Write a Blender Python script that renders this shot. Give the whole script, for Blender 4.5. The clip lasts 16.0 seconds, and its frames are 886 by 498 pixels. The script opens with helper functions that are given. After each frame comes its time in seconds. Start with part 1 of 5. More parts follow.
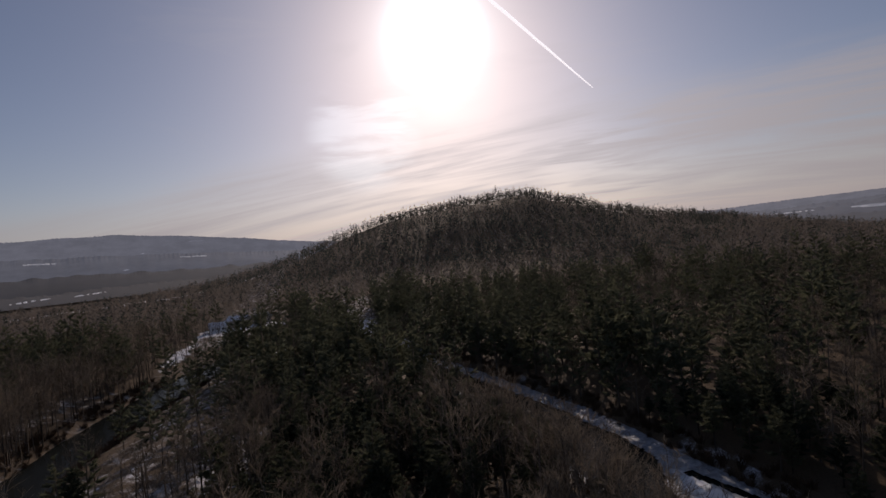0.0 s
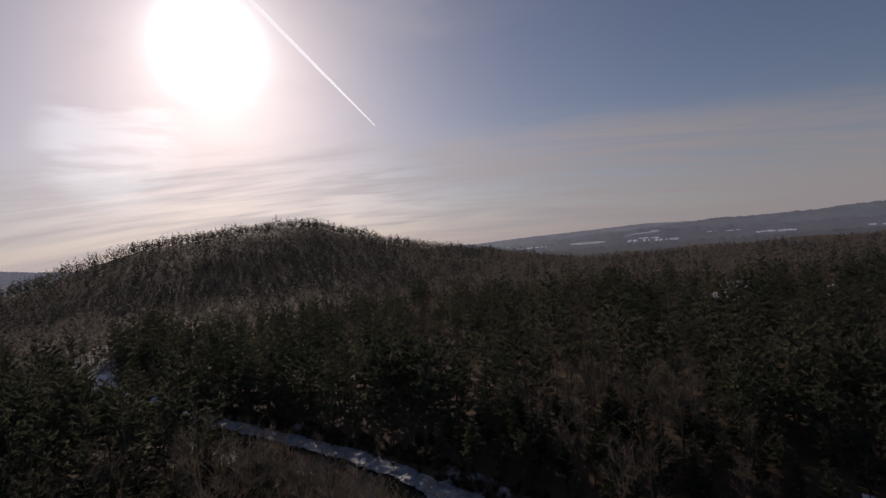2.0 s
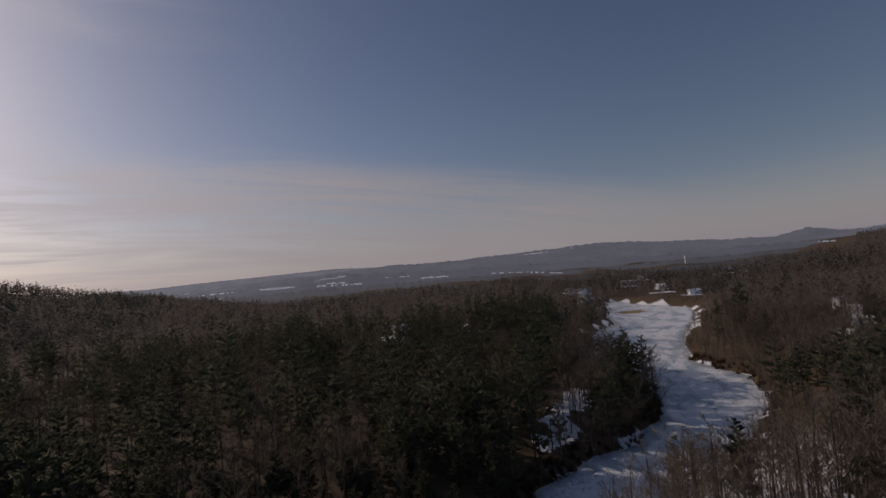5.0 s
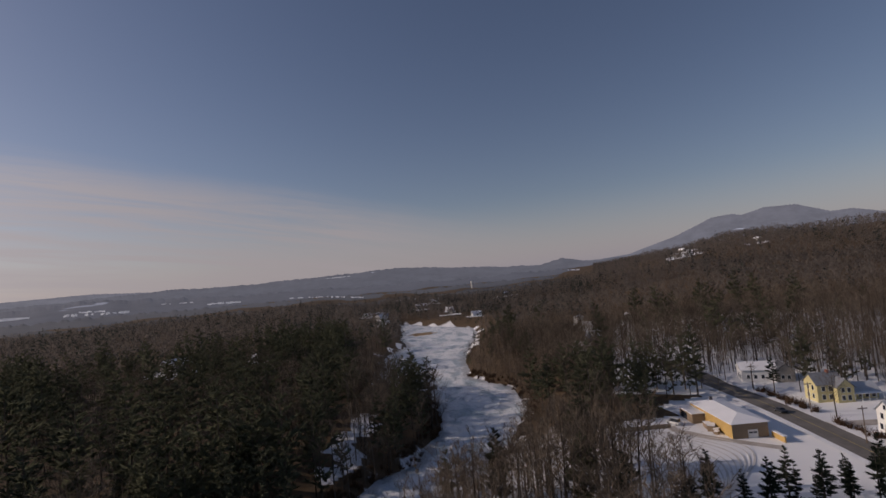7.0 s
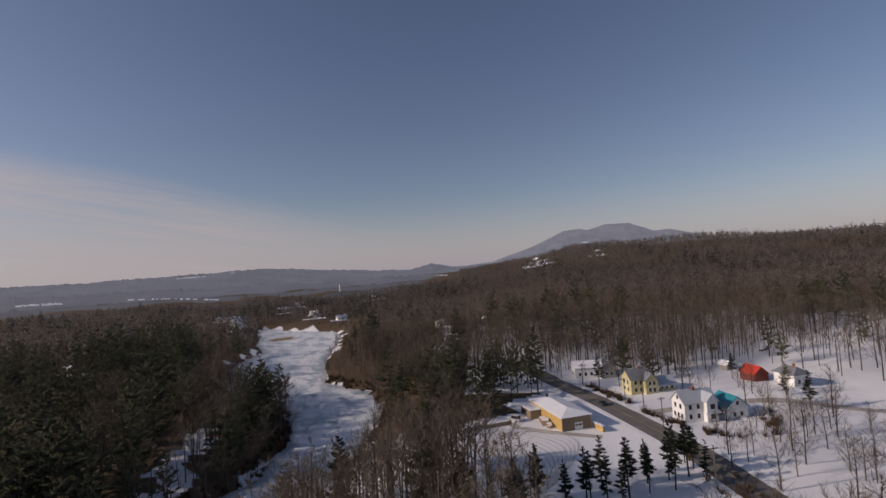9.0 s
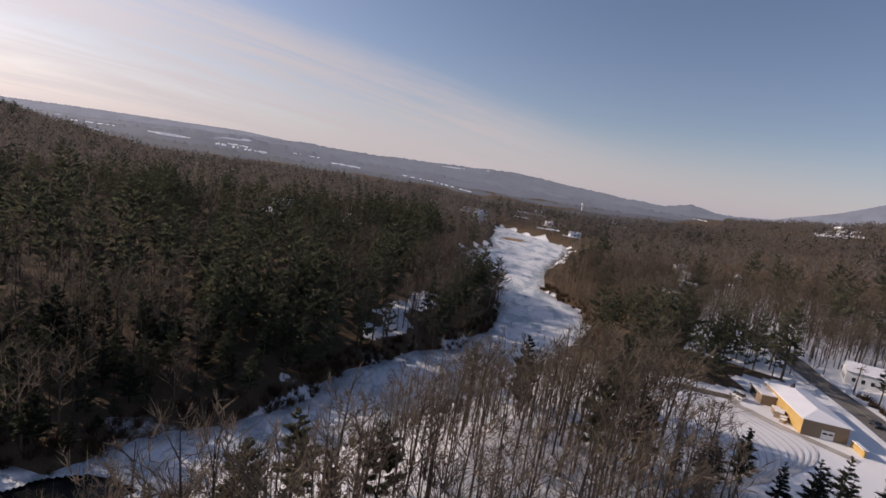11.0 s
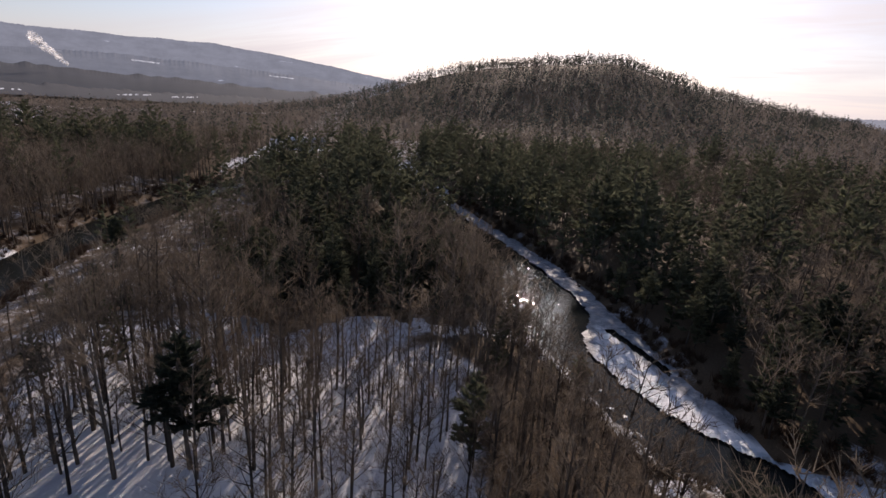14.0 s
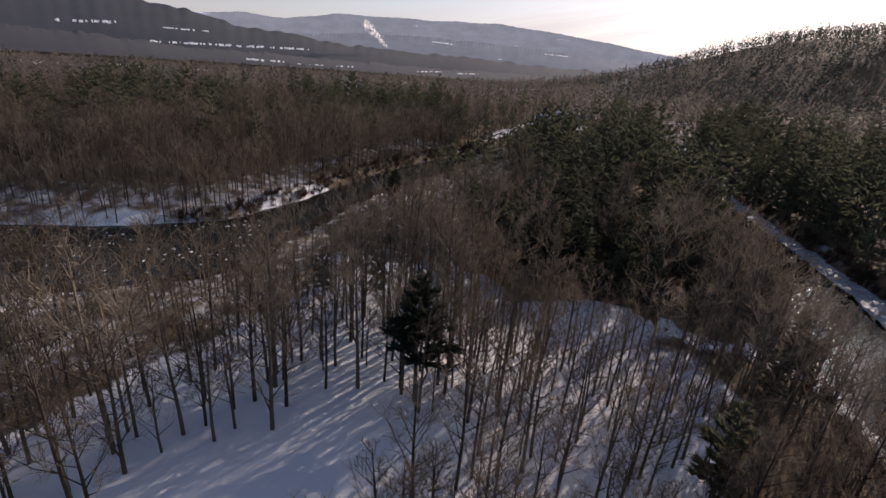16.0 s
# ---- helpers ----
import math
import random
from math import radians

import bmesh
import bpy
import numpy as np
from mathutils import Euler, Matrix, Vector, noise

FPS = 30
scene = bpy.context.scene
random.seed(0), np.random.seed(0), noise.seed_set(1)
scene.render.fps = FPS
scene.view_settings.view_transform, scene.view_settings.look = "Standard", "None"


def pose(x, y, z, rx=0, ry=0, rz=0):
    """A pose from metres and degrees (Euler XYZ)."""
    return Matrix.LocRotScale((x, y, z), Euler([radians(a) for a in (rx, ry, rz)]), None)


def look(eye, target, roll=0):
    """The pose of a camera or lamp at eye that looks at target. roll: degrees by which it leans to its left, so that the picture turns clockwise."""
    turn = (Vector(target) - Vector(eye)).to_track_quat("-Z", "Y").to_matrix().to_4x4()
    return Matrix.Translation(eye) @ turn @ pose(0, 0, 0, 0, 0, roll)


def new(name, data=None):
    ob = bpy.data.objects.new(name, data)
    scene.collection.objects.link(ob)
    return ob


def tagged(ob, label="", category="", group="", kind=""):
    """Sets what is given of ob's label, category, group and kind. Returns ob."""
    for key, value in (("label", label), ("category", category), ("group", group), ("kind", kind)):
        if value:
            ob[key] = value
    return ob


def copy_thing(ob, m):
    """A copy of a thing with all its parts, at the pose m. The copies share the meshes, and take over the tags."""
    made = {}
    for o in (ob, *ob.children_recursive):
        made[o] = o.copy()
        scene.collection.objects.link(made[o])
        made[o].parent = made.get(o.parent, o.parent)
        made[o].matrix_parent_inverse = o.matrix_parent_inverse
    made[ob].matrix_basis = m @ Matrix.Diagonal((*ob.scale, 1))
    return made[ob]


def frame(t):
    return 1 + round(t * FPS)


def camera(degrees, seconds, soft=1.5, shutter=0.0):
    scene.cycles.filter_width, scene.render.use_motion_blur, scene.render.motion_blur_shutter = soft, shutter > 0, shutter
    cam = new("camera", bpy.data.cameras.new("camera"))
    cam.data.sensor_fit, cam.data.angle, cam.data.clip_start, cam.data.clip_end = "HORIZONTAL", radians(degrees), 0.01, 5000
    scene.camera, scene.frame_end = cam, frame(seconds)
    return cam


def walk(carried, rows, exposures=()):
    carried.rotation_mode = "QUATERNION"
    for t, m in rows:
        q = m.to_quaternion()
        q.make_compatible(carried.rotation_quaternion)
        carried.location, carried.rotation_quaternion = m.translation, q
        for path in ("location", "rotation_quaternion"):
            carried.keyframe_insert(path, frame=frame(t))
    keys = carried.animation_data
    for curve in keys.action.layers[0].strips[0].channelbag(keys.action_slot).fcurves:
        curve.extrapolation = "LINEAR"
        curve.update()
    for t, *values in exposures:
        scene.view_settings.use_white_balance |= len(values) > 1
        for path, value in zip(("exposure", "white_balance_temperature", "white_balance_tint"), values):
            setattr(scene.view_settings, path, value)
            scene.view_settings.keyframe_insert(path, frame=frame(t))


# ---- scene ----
cam = camera(85.9, 16.0)
PATH = [
    (0, (6.78, 2.63, 52.37), (34.50, 98.71, 51.75), -5.48),
    (0.5, (7.45, 3.08, 53.23), (45.26, 95.66, 53.47), -5.35),
    (1, (8.23, 3.43, 54.02), (55.47, 91.57, 54.55), -5.61),
    (1.5, (9.20, 3.66, 54.73), (65.65, 86.20, 55.58), -5.47),
    (2, (10.36, 3.63, 55.30), (77.05, 78.14, 56.68), -5.33),
    (2.5, (11.58, 3.33, 55.75), (87.96, 67.84, 57.72), -5.51),
    (3, (12.62, 2.81, 56.14), (96.82, 56.69, 58.90), -5.39),
    (3.5, (13.57, 2.28, 56.59), (103.61, 45.67, 59.75), -5.39),
    (5.8, (15.80, -1.13, 58.33), (115.42, 6.10, 63.28), -5.13),
    (6, (15.81, -1.57, 58.32), (115.64, 1.35, 63.29), -4.98),
    (6.5, (15.81, -2.77, 58.27), (115.33, -11.10, 63.39), -5.24),
    (7, (15.80, -4.01, 58.23), (113.60, -24.12, 63.88), -5.42),
    (7.5, (15.83, -4.97, 58.34), (110.35, -37.04, 64.49), -5.85),
    (8, (15.70, -5.95, 58.54), (106.02, -48.43, 64.75), -5.91),
    (8.2, (15.66, -6.36, 58.61), (104.54, -51.71, 65.17), -6.08),
    (10.3, (18.54, -13.19, 55.59), (114.59, -39.88, 47.80), 3.92),
    (10.5, (19.37, -13.53, 55.40), (117.14, -32.05, 45.57), 5.23),
    (11, (21.36, -13.97, 54.40), (120.19, -12.24, 39.23), 8.62),
    (11.5, (23.02, -14.21, 53.19), (118.74, 7.31, 33.83), 11.40),
    (12, (24.27, -14.20, 52.04), (110.95, 30.10, 29.16), 7.70),
    (12.5, (25.47, -13.97, 50.95), (96.43, 52.52, 27.63), 5.78),
    (13, (26.30, -13.21, 49.74), (76.61, 69.84, 25.81), 6.31),
    (13.5, (26.44, -11.92, 48.93), (56.17, 79.90, 22.74), 7.19),
    (14, (26.66, -10.99, 48.42), (38.66, 83.89, 19.20), 4.04),
    (14.5, (26.72, -10.24, 47.63), (25.26, 84.47, 15.58), 5.60),
    (15, (26.39, -8.95, 46.63), (10.04, 83.62, 12.51), 6.74),
    (15.5, (25.98, -7.92, 45.92), (-3.26, 80.83, 10.32), 5.62),
    (16, (25.41, -6.68, 45.31), (-10.36, 79.30, 8.86), 4.37),
]
EXPOSURES = [(0, -0.9, 6500, 20), (2, -1.0, 6500, 20), (3.5, -1.1, 6500, 20), (7, -0.7, 6500, 20), (8.2, -0.6, 6500, 20), (10.3, -0.1, 6500, 20), (12.5, 0.15, 6500, 20), (16, 0.22, 6500, 20)]
walk(cam, [(t, look(eye, target, roll)) for t, eye, target, roll in PATH], EXPOSURES)
# ---- world, sun ----
SUN_AZ, SUN_EL = 17.5, 24.0            # degrees from +y towards +x, degrees up
sun_dir = Vector((math.sin(radians(SUN_AZ)) * math.cos(radians(SUN_EL)), math.cos(radians(SUN_AZ)) * math.cos(radians(SUN_EL)), math.sin(radians(SUN_EL))))


class Nodes:
    """Short hand for node trees."""

    def __init__(self, tree):
        self.t = tree
        tree.nodes.clear()

    def add(self, kind, ins=None, **props):
        n = self.t.nodes.new(kind)
        for k, v in props.items():
            setattr(n, k, v)
        for k, v in (ins or {}).items():
            self.put(n.inputs[k], v)
        return n

    def put(self, socket, v):
        if isinstance(v, bpy.types.NodeSocket):
            self.t.links.new(v, socket)
        elif isinstance(v, bpy.types.Node):
            self.t.links.new(v.outputs[0], socket)
        else:
            socket.default_value = v

    def math(self, op, a, b=0.0, c=0.0, clamp=False):
        n = self.add("ShaderNodeMath", operation=op, use_clamp=clamp)
        for i, v in enumerate((a, b, c)):
            self.put(n.inputs[i], v)
        return n.outputs[0]

    def dot(self, a, v):
        n = self.add("ShaderNodeVectorMath", operation="DOT_PRODUCT")
        self.put(n.inputs[0], a)
        self.put(n.inputs[1], v)
        return n.outputs["Value"]

    def mapped(self, v, a, b, c=0.0, d=1.0, smooth=True):
        n = self.add("ShaderNodeMapRange", {"Value": v, "From Min": a, "From Max": b, "To Min": c, "To Max": d})
        n.interpolation_type = "SMOOTHSTEP" if smooth else "LINEAR"
        return n.outputs[0]

    def noise(self, vec, scale, detail=4.0, rough=0.55, distort=0.0):
        return self.add("ShaderNodeTexNoise", {"Vector": vec, "Scale": scale, "Detail": detail, "Roughness": rough, "Distortion": distort}).outputs["Fac"]

    def mix(self, fac, a, b, blend="MIX"):
        n = self.add("ShaderNodeMix", data_type="RGBA", blend_type=blend)
        for i, v in ((0, fac), (6, a), (7, b)):
            self.put(n.inputs[i], v)
        return n.outputs[2]

    def scaled(self, vec, s):
        return self.add("ShaderNodeMapping", {"Vector": vec, "Scale": s}).outputs[0]


def rgb(r, g, b):
    return (r, g, b, 1.0)


world = bpy.data.worlds.new("world")
scene.world = world
world.use_nodes = True
w = Nodes(world.node_tree)
way = w.add("ShaderNodeTexCoord").outputs["Generated"]
sky = w.add("ShaderNodeTexSky", sky_type="NISHITA", sun_disc=False, sun_elevation=radians(SUN_EL), sun_rotation=radians(SUN_AZ), air_density=1.0, dust_density=0.9, ozone_density=2.0, altitude=200.0)
sep = w.add("ShaderNodeSeparateXYZ", {"Vector": way})
# a veil of high cloud with one straight upper edge, streaked along that edge
edge_n = Vector((-0.262 * math.sin(radians(42)), -0.262 * math.cos(radians(42)), 1.0)).normalized()
along = Vector((math.cos(radians(42)), -math.sin(radians(42)), 0.0))
s_up = w.dot(way, tuple(edge_n))
s_al = w.dot(way, tuple(along))
veil_vec = w.add("ShaderNodeCombineXYZ", {"X": w.math("MULTIPLY", s_al, 2.2), "Y": w.math("MULTIPLY", s_up, 30.0), "Z": 0.3}).outputs[0]
streak = w.noise(veil_vec, 1.3, 6.0, 0.6, 0.4)
wob = w.noise(way, 3.0, 3.0)
edge = w.math("ADD", s_up, w.math("MULTIPLY_ADD", wob, 0.06, -0.03))
veil = w.mapped(edge, 0.03, -0.05)
fade = w.mapped(s_al, 1.0, 0.72)
veil = w.math("MULTIPLY", veil, fade)
veil = w.math("MULTIPLY", veil, w.mapped(streak, 0.32, 0.68, 0.25, 1.0))
# small bright cirrus under the sun and thin veils higher up
high = w.math("MULTIPLY", w.mapped(w.noise(w.scaled(way, (1.5, 1.5, 7.0)), 2.0, 6.0, 0.6, 0.8), 0.5, 0.8), 0.35)
high = w.math("MULTIPLY", high, w.mapped(w.dot(way, tuple(sun_dir)), 0.75, 1.0))
wisp_dir = Vector((math.sin(radians(8)) * math.cos(radians(13.6)), math.cos(radians(8)) * math.cos(radians(13.6)), math.sin(radians(13.6))))
near_w = w.mapped(w.dot(way, tuple(wisp_dir)), 0.992, 0.998)
wisp = w.math("MULTIPLY", near_w, w.mapped(w.noise(w.scaled(way, (3.0, 3.0, 16.0)), 1.7, 5.0, 0.5, 0.3), 0.40, 0.58, 0.0, 1.0))
dark_dir = Vector((math.sin(radians(35)) * math.cos(radians(6.4)), math.cos(radians(35)) * math.cos(radians(6.4)), math.sin(radians(6.4))))
near_d = w.mapped(w.dot(way, tuple(dark_dir)), 0.988, 0.9985)
streaky = w.mapped(w.noise(w.scaled(way, (3.0, 3.0, 40.0)), 1.6, 4.0, 0.5, 0.5), 0.46, 0.6)
veil = w.math("MULTIPLY", veil, w.math("SUBTRACT", 1.0, w.math("MULTIPLY", w.math("MULTIPLY", near_d, streaky), 0.8)))
cloud = w.math("MAXIMUM", veil, high)
toward = w.math("MAXIMUM", w.dot(way, tuple(sun_dir)), 0.0)
lit = w.math("ADD", w.math("MULTIPLY", w.math("POWER", toward, 5.0), 4.5), 5.2)
cloud_rgb = w.mix(1.0, rgb(1.0, 0.945, 0.93), w.add("ShaderNodeCombineXYZ", {"X": lit, "Y": lit, "Z": lit}).outputs[0], "MULTIPLY")
tinted = w.mix(1.0, sky.outputs[0], rgb(1.06, 0.97, 0.94), "MULTIPLY")
low = w.mapped(sep.outputs["Z"], 0.16, -0.02)
hazed = w.mix(w.math("MULTIPLY", low, 0.75), tinted, w.mix(1.0, rgb(0.93, 0.90, 1.0), w.add("ShaderNodeCombineXYZ", {"X": lit, "Y": lit, "Z": lit}).outputs[0], "MULTIPLY"))
base = w.mix(w.math("MULTIPLY", cloud, 0.85), hazed, cloud_rgb)
# the sun's glare in the thin high cloud round it
g1 = w.math("MULTIPLY", w.math("POWER", toward, 900.0), 120.0)
g2 = w.math("MULTIPLY", w.math("POWER", toward, 190.0), 7.0)
g3 = w.math("MULTIPLY", w.math("POWER", toward, 14.0), 1.3)
glow = w.math("ADD", w.math("ADD", w.math("ADD", g1, g2), g3), w.math("MULTIPLY", wisp, 3.0))
total = w.mix(1.0, base, w.add("ShaderNodeCombineXYZ", {"X": w.math("MULTIPLY", glow, 0.84), "Y": w.math("MULTIPLY", glow, 1.03), "Z": w.math("MULTIPLY", glow, 1.05)}).outputs[0], "ADD")
back = w.add("ShaderNodeBackground", {"Color": total, "Strength": 0.1})
w.add("ShaderNodeOutputWorld", {"Surface": back})

sun = new("sun", bpy.data.lights.new("sun", "SUN"))
sun.data.energy, sun.data.angle, sun.data.color = 3.7, radians(0.6), (1.0, 0.86, 0.70)
sun.matrix_world = look(sun_dir * 300, (0, 0, 0))

# ---- materials ----
def material(name, build):
    m = bpy.data.materials.new(name)
    m.use_nodes = True
    n = Nodes(m.node_tree)
    bsdf = n.add("ShaderNodeBsdfPrincipled")
    n.add("ShaderNodeOutputMaterial", {"Surface": bsdf})
    build(n, bsdf, n.add("ShaderNodeTexCoord").outputs["Object"])
    return m


def plain(name, col, rough=0.8, scale=1.5, vary=0.25, bump=0.0, metal=0.0):
    """A painted or weathered surface: two scales of variation in its colour and a little relief."""

    def build(n, b, co):
        pos = n.add("ShaderNodeNewGeometry").outputs["Position"]
        big = n.noise(pos, scale * 0.35, 3.0)
        fine = n.noise(pos, scale * 6.0, 3.0)
        v = n.math("ADD", n.math("MULTIPLY", big, 0.6), n.math("MULTIPLY", fine, 0.4))
        dark = rgb(*(c * (1 - vary) for c in col))
        light = rgb(*(min(1, c * (1 + vary)) for c in col))
        n.put(b.inputs["Base Color"], n.mix(n.mapped(v, 0.3, 0.7), dark, light))
        b.inputs["Roughness"].default_value, b.inputs["Metallic"].default_value = rough, metal
        if bump:
            n.put(b.inputs["Normal"], n.add("ShaderNodeBump", {"Strength": bump, "Distance": 0.1, "Height": fine}).outputs[0])

    return material(name, build)


def ground_build(n, b, co):
    pos = n.add("ShaderNodeNewGeometry").outputs["Position"]
    litter = n.add("ShaderNodeAttribute", attribute_name="litter").outputs["Fac"]
    patch = n.noise(pos, 0.22, 5.0, 0.65)
    fine = n.noise(pos, 2.5, 4.0, 0.6)
    big = n.noise(pos, 0.03, 3.0)
    snow = n.mix(n.mapped(big, 0.3, 0.7), rgb(0.74, 0.745, 0.77), rgb(0.85, 0.845, 0.84))
    leaf = n.mix(fine, rgb(0.05, 0.035, 0.022), rgb(0.16, 0.11, 0.065))
    wild = n.math("ADD", n.math("MULTIPLY", patch, 0.7), n.math("MULTIPLY", fine, 0.3))
    cover = n.mapped(n.math("SUBTRACT", n.math("ADD", litter, wild), 0.5), 0.35, 0.65)
    n.put(b.inputs["Base Color"], n.mix(cover, snow, leaf))
    b.inputs["Roughness"].default_value = 0.85
    b.inputs["Specular IOR Level"].default_value = 0.15
    n.put(b.inputs["Normal"], n.add("ShaderNodeBump", {"Strength": 0.5, "Distance": 0.35, "Height": n.math("ADD", patch, n.math("MULTIPLY", fine, 0.35))}).outputs[0])


def ice_build(n, b, co):
    pos = n.add("ShaderNodeNewGeometry").outputs["Position"]
    big = n.noise(n.scaled(pos, (0.6, 1.0, 1.0)), 0.09, 5.0, 0.6, 0.6)
    mid = n.noise(pos, 0.5, 5.0, 0.65)
    crack = n.add("ShaderNodeTexVoronoi", {"Vector": n.add("ShaderNodeVectorMath", {2: pos, 1: (12.0, 12.0, 0.0), 0: n.add("ShaderNodeTexNoise", {"Vector": pos, "Scale": 0.12, "Detail": 6.0, "Roughness": 0.7}).outputs["Color"]}, operation="MULTIPLY_ADD").outputs[0], "Scale": 0.16}, feature="DISTANCE_TO_EDGE").outputs["Distance"]
    line = n.mapped(crack, 0.0, 0.03, 1.0, 0.0)
    snow = n.mix(n.mapped(mid, 0.3, 0.7), rgb(0.76, 0.77, 0.80), rgb(0.88, 0.88, 0.87))
    bare = n.mix(n.mapped(mid, 0.35, 0.65), rgb(0.30, 0.38, 0.42), rgb(0.50, 0.57, 0.62))
    col = n.mix(n.mapped(n.math("ADD", n.math("MULTIPLY", big, 0.75), n.math("MULTIPLY", mid, 0.3)), 0.50, 0.62), snow, bare)
    col = n.mix(n.math("MULTIPLY", n.math("MULTIPLY", line, n.mapped(n.noise(pos, 0.07, 3.0), 0.38, 0.58)), 0.75), col, rgb(0.18, 0.22, 0.25))
    # bare grey shelf ice, darkened too for the shade under the bank pines
    shaded_shelf = n.add("ShaderNodeAttribute", attribute_name="shaded_shelf").outputs["Fac"]
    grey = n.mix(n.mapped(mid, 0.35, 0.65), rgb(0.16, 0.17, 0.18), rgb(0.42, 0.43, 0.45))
    col = n.mix(n.math("MULTIPLY", shaded_shelf, n.mapped(mid, 0.25, 0.5, 0.6, 1.0)), col, grey)
    n.put(b.inputs["Base Color"], col)
    n.put(b.inputs["Roughness"], n.mapped(big, 0.5, 0.66, 0.75, 0.42))
    h = n.math("SUBTRACT", n.math("ADD", mid, n.math("MULTIPLY", n.noise(pos, 1.6, 4.0), 0.5)), n.math("MULTIPLY", line, 0.5))
    n.put(b.inputs["Normal"], n.add("ShaderNodeBump", {"Strength": 0.9, "Distance": 0.55, "Height": h}).outputs[0])


def water_build(n, b, co):
    pos = n.add("ShaderNodeNewGeometry").outputs["Position"]
    b.inputs["Base Color"].default_value = rgb(0.012, 0.014, 0.013)
    b.inputs["Roughness"].default_value = 0.03
    b.inputs["Specular IOR Level"].default_value = 0.12
    h = n.math("ADD", n.noise(pos, 0.7, 3.0), n.math("MULTIPLY", n.noise(pos, 3.5, 4.0), 0.7))
    n.put(b.inputs["Normal"], n.add("ShaderNodeBump", {"Strength": 0.27, "Distance": 0.12, "Height": h}).outputs[0])


def foliage(name, a, c, thin=0.0):
    def build(n, b, co):
        isl = n.add("ShaderNodeNewGeometry")
        rnd = isl.outputs["Random Per Island"]
        obr = n.add("ShaderNodeObjectInfo").outputs["Random"]
        tone = n.add("ShaderNodeAttribute", attribute_name="tone").outputs["Fac"]
        tree = n.noise(isl.outputs["Position"], 0.05, 2.0)
        own = n.math("MAXIMUM", tone, n.math("MULTIPLY", obr, 0.9))
        v = n.math("ADD", n.math("MULTIPLY", rnd, 0.2), n.math("ADD", n.math("MULTIPLY", own, 0.6), n.math("MULTIPLY", tree, 0.3)))
        n.put(b.inputs["Base Color"], n.mix(n.mapped(v, 0.2, 0.85), rgb(*a), rgb(*c)))
        b.inputs["Roughness"].default_value = 1.0
        b.inputs["Specular IOR Level"].default_value = 0.02
        if thin:
            # sprays of needles and twigs let part of the light through
            col = b.inputs["Base Color"].links[0].from_socket
            both = n.add("ShaderNodeMixShader", {0: thin, 1: b.outputs[0], 2: n.add("ShaderNodeBsdfTranslucent", {"Color": col}).outputs[0]})
            n.add("ShaderNodeOutputMaterial", {"Surface": both}).is_active_output = True

    return material(name, build)


M = {
    "ground": material("snowy_ground", ground_build),
    "ice": material("snowy_ice", ice_build),
    "water": material("dark_water", water_build),
    "needle": foliage("pine_needles", (0.042, 0.050, 0.038), (0.135, 0.138, 0.086), 0.45),
    # grey-green of far needles with the haze of distance mixed into the colour
    "far_needle": foliage("distant_needles_greyed_by_haze", (0.050, 0.056, 0.050), (0.080, 0.085, 0.070), 0.45),
    "spruce": foliage("spruce_needles", (0.018, 0.026, 0.02), (0.055, 0.064, 0.042), 0.3),
    "twig": foliage("bare_twigs", (0.082, 0.067, 0.054), (0.23, 0.186, 0.142), 0.3),
    # far twigs greyed in their base colour for the haze of distance
    "far_twig": foliage("distant_twigs_greyed_by_haze", (0.095, 0.083, 0.073), (0.205, 0.175, 0.152), 0.45),
    "bark": foliage("grey_bark", (0.045, 0.037, 0.031), (0.15, 0.125, 0.10)),
}

# ---- the lie of the land ----
rng = np.random.default_rng(7)
# the two arms of the river, as outlines at water level
RIVER_EAST = np.array([(30, 350), (45, 290), (58, 238), (66, 199), (75, 160), (82, 123), (84, 101), (84, 72), (86, 53), (85, 42), (98, 36), (106, 25), (122, 11), (140, 8),
                       (160, -8), (170, -22), (192, -33), (230, -41), (260, -37), (284, -22), (345, -14), (392, -30), (433, -54), (482, -50), (540, -60), (600, -63), (640, -74),
                       (618, -82), (575, -96), (540, -118), (522, -130), (477, -125), (431, -110), (340, -77), (279, -66), (247, -78), (225, -76), (199, -68), (170, -49), (138, -25), (104, 6), (85, 26),
                       (76, 36), (68, 42), (64, 54), (61, 72), (58, 100), (53, 125), (52, 165), (46, 200), (38, 240), (26, 290), (10, 340)], float)
RIVER_WEST = np.array([(20, 350), (-10, 330), (-44, 304), (-53, 285), (-68, 232), (-76, 189), (-78, 150), (-76, 110), (-79, 85), (-95, 68), (-125, 48), (-190, 20), (-320, -10),
                       (-320, -40), (-190, -12), (-128, 10), (-100, 22), (-79, 34), (-66, 43), (-56, 55), (-55, 70), (-57, 87), (-62, 118), (-61, 160), (-52, 215), (-38, 262), (-14, 298), (16, 330)], float)


def outside(px, py, poly):
    """Distance from the outline of poly, negative inside it."""
    d2 = np.full(px.shape, 1e18)
    inside = np.zeros(px.shape, bool)
    for (x0, y0), (x1, y1) in zip(poly, np.roll(poly, -1, 0)):
        ex, ey = x1 - x0, y1 - y0
        k = np.clip(((px - x0) * ex + (py - y0) * ey) / (ex * ex + ey * ey), 0, 1)
        d2 = np.minimum(d2, (px - x0 - k * ex) ** 2 + (py - y0 - k * ey) ** 2)
        if ey:
            inside ^= ((y0 > py) != (y1 > py)) & (px < x0 + (py - y0) * ex / ey)
    return np.where(inside, -1, 1) * np.sqrt(d2)


def smooth(a, b, v):
    k = np.clip((v - a) / (b - a), 0, 1)
    return k * k * (3 - 2 * k)


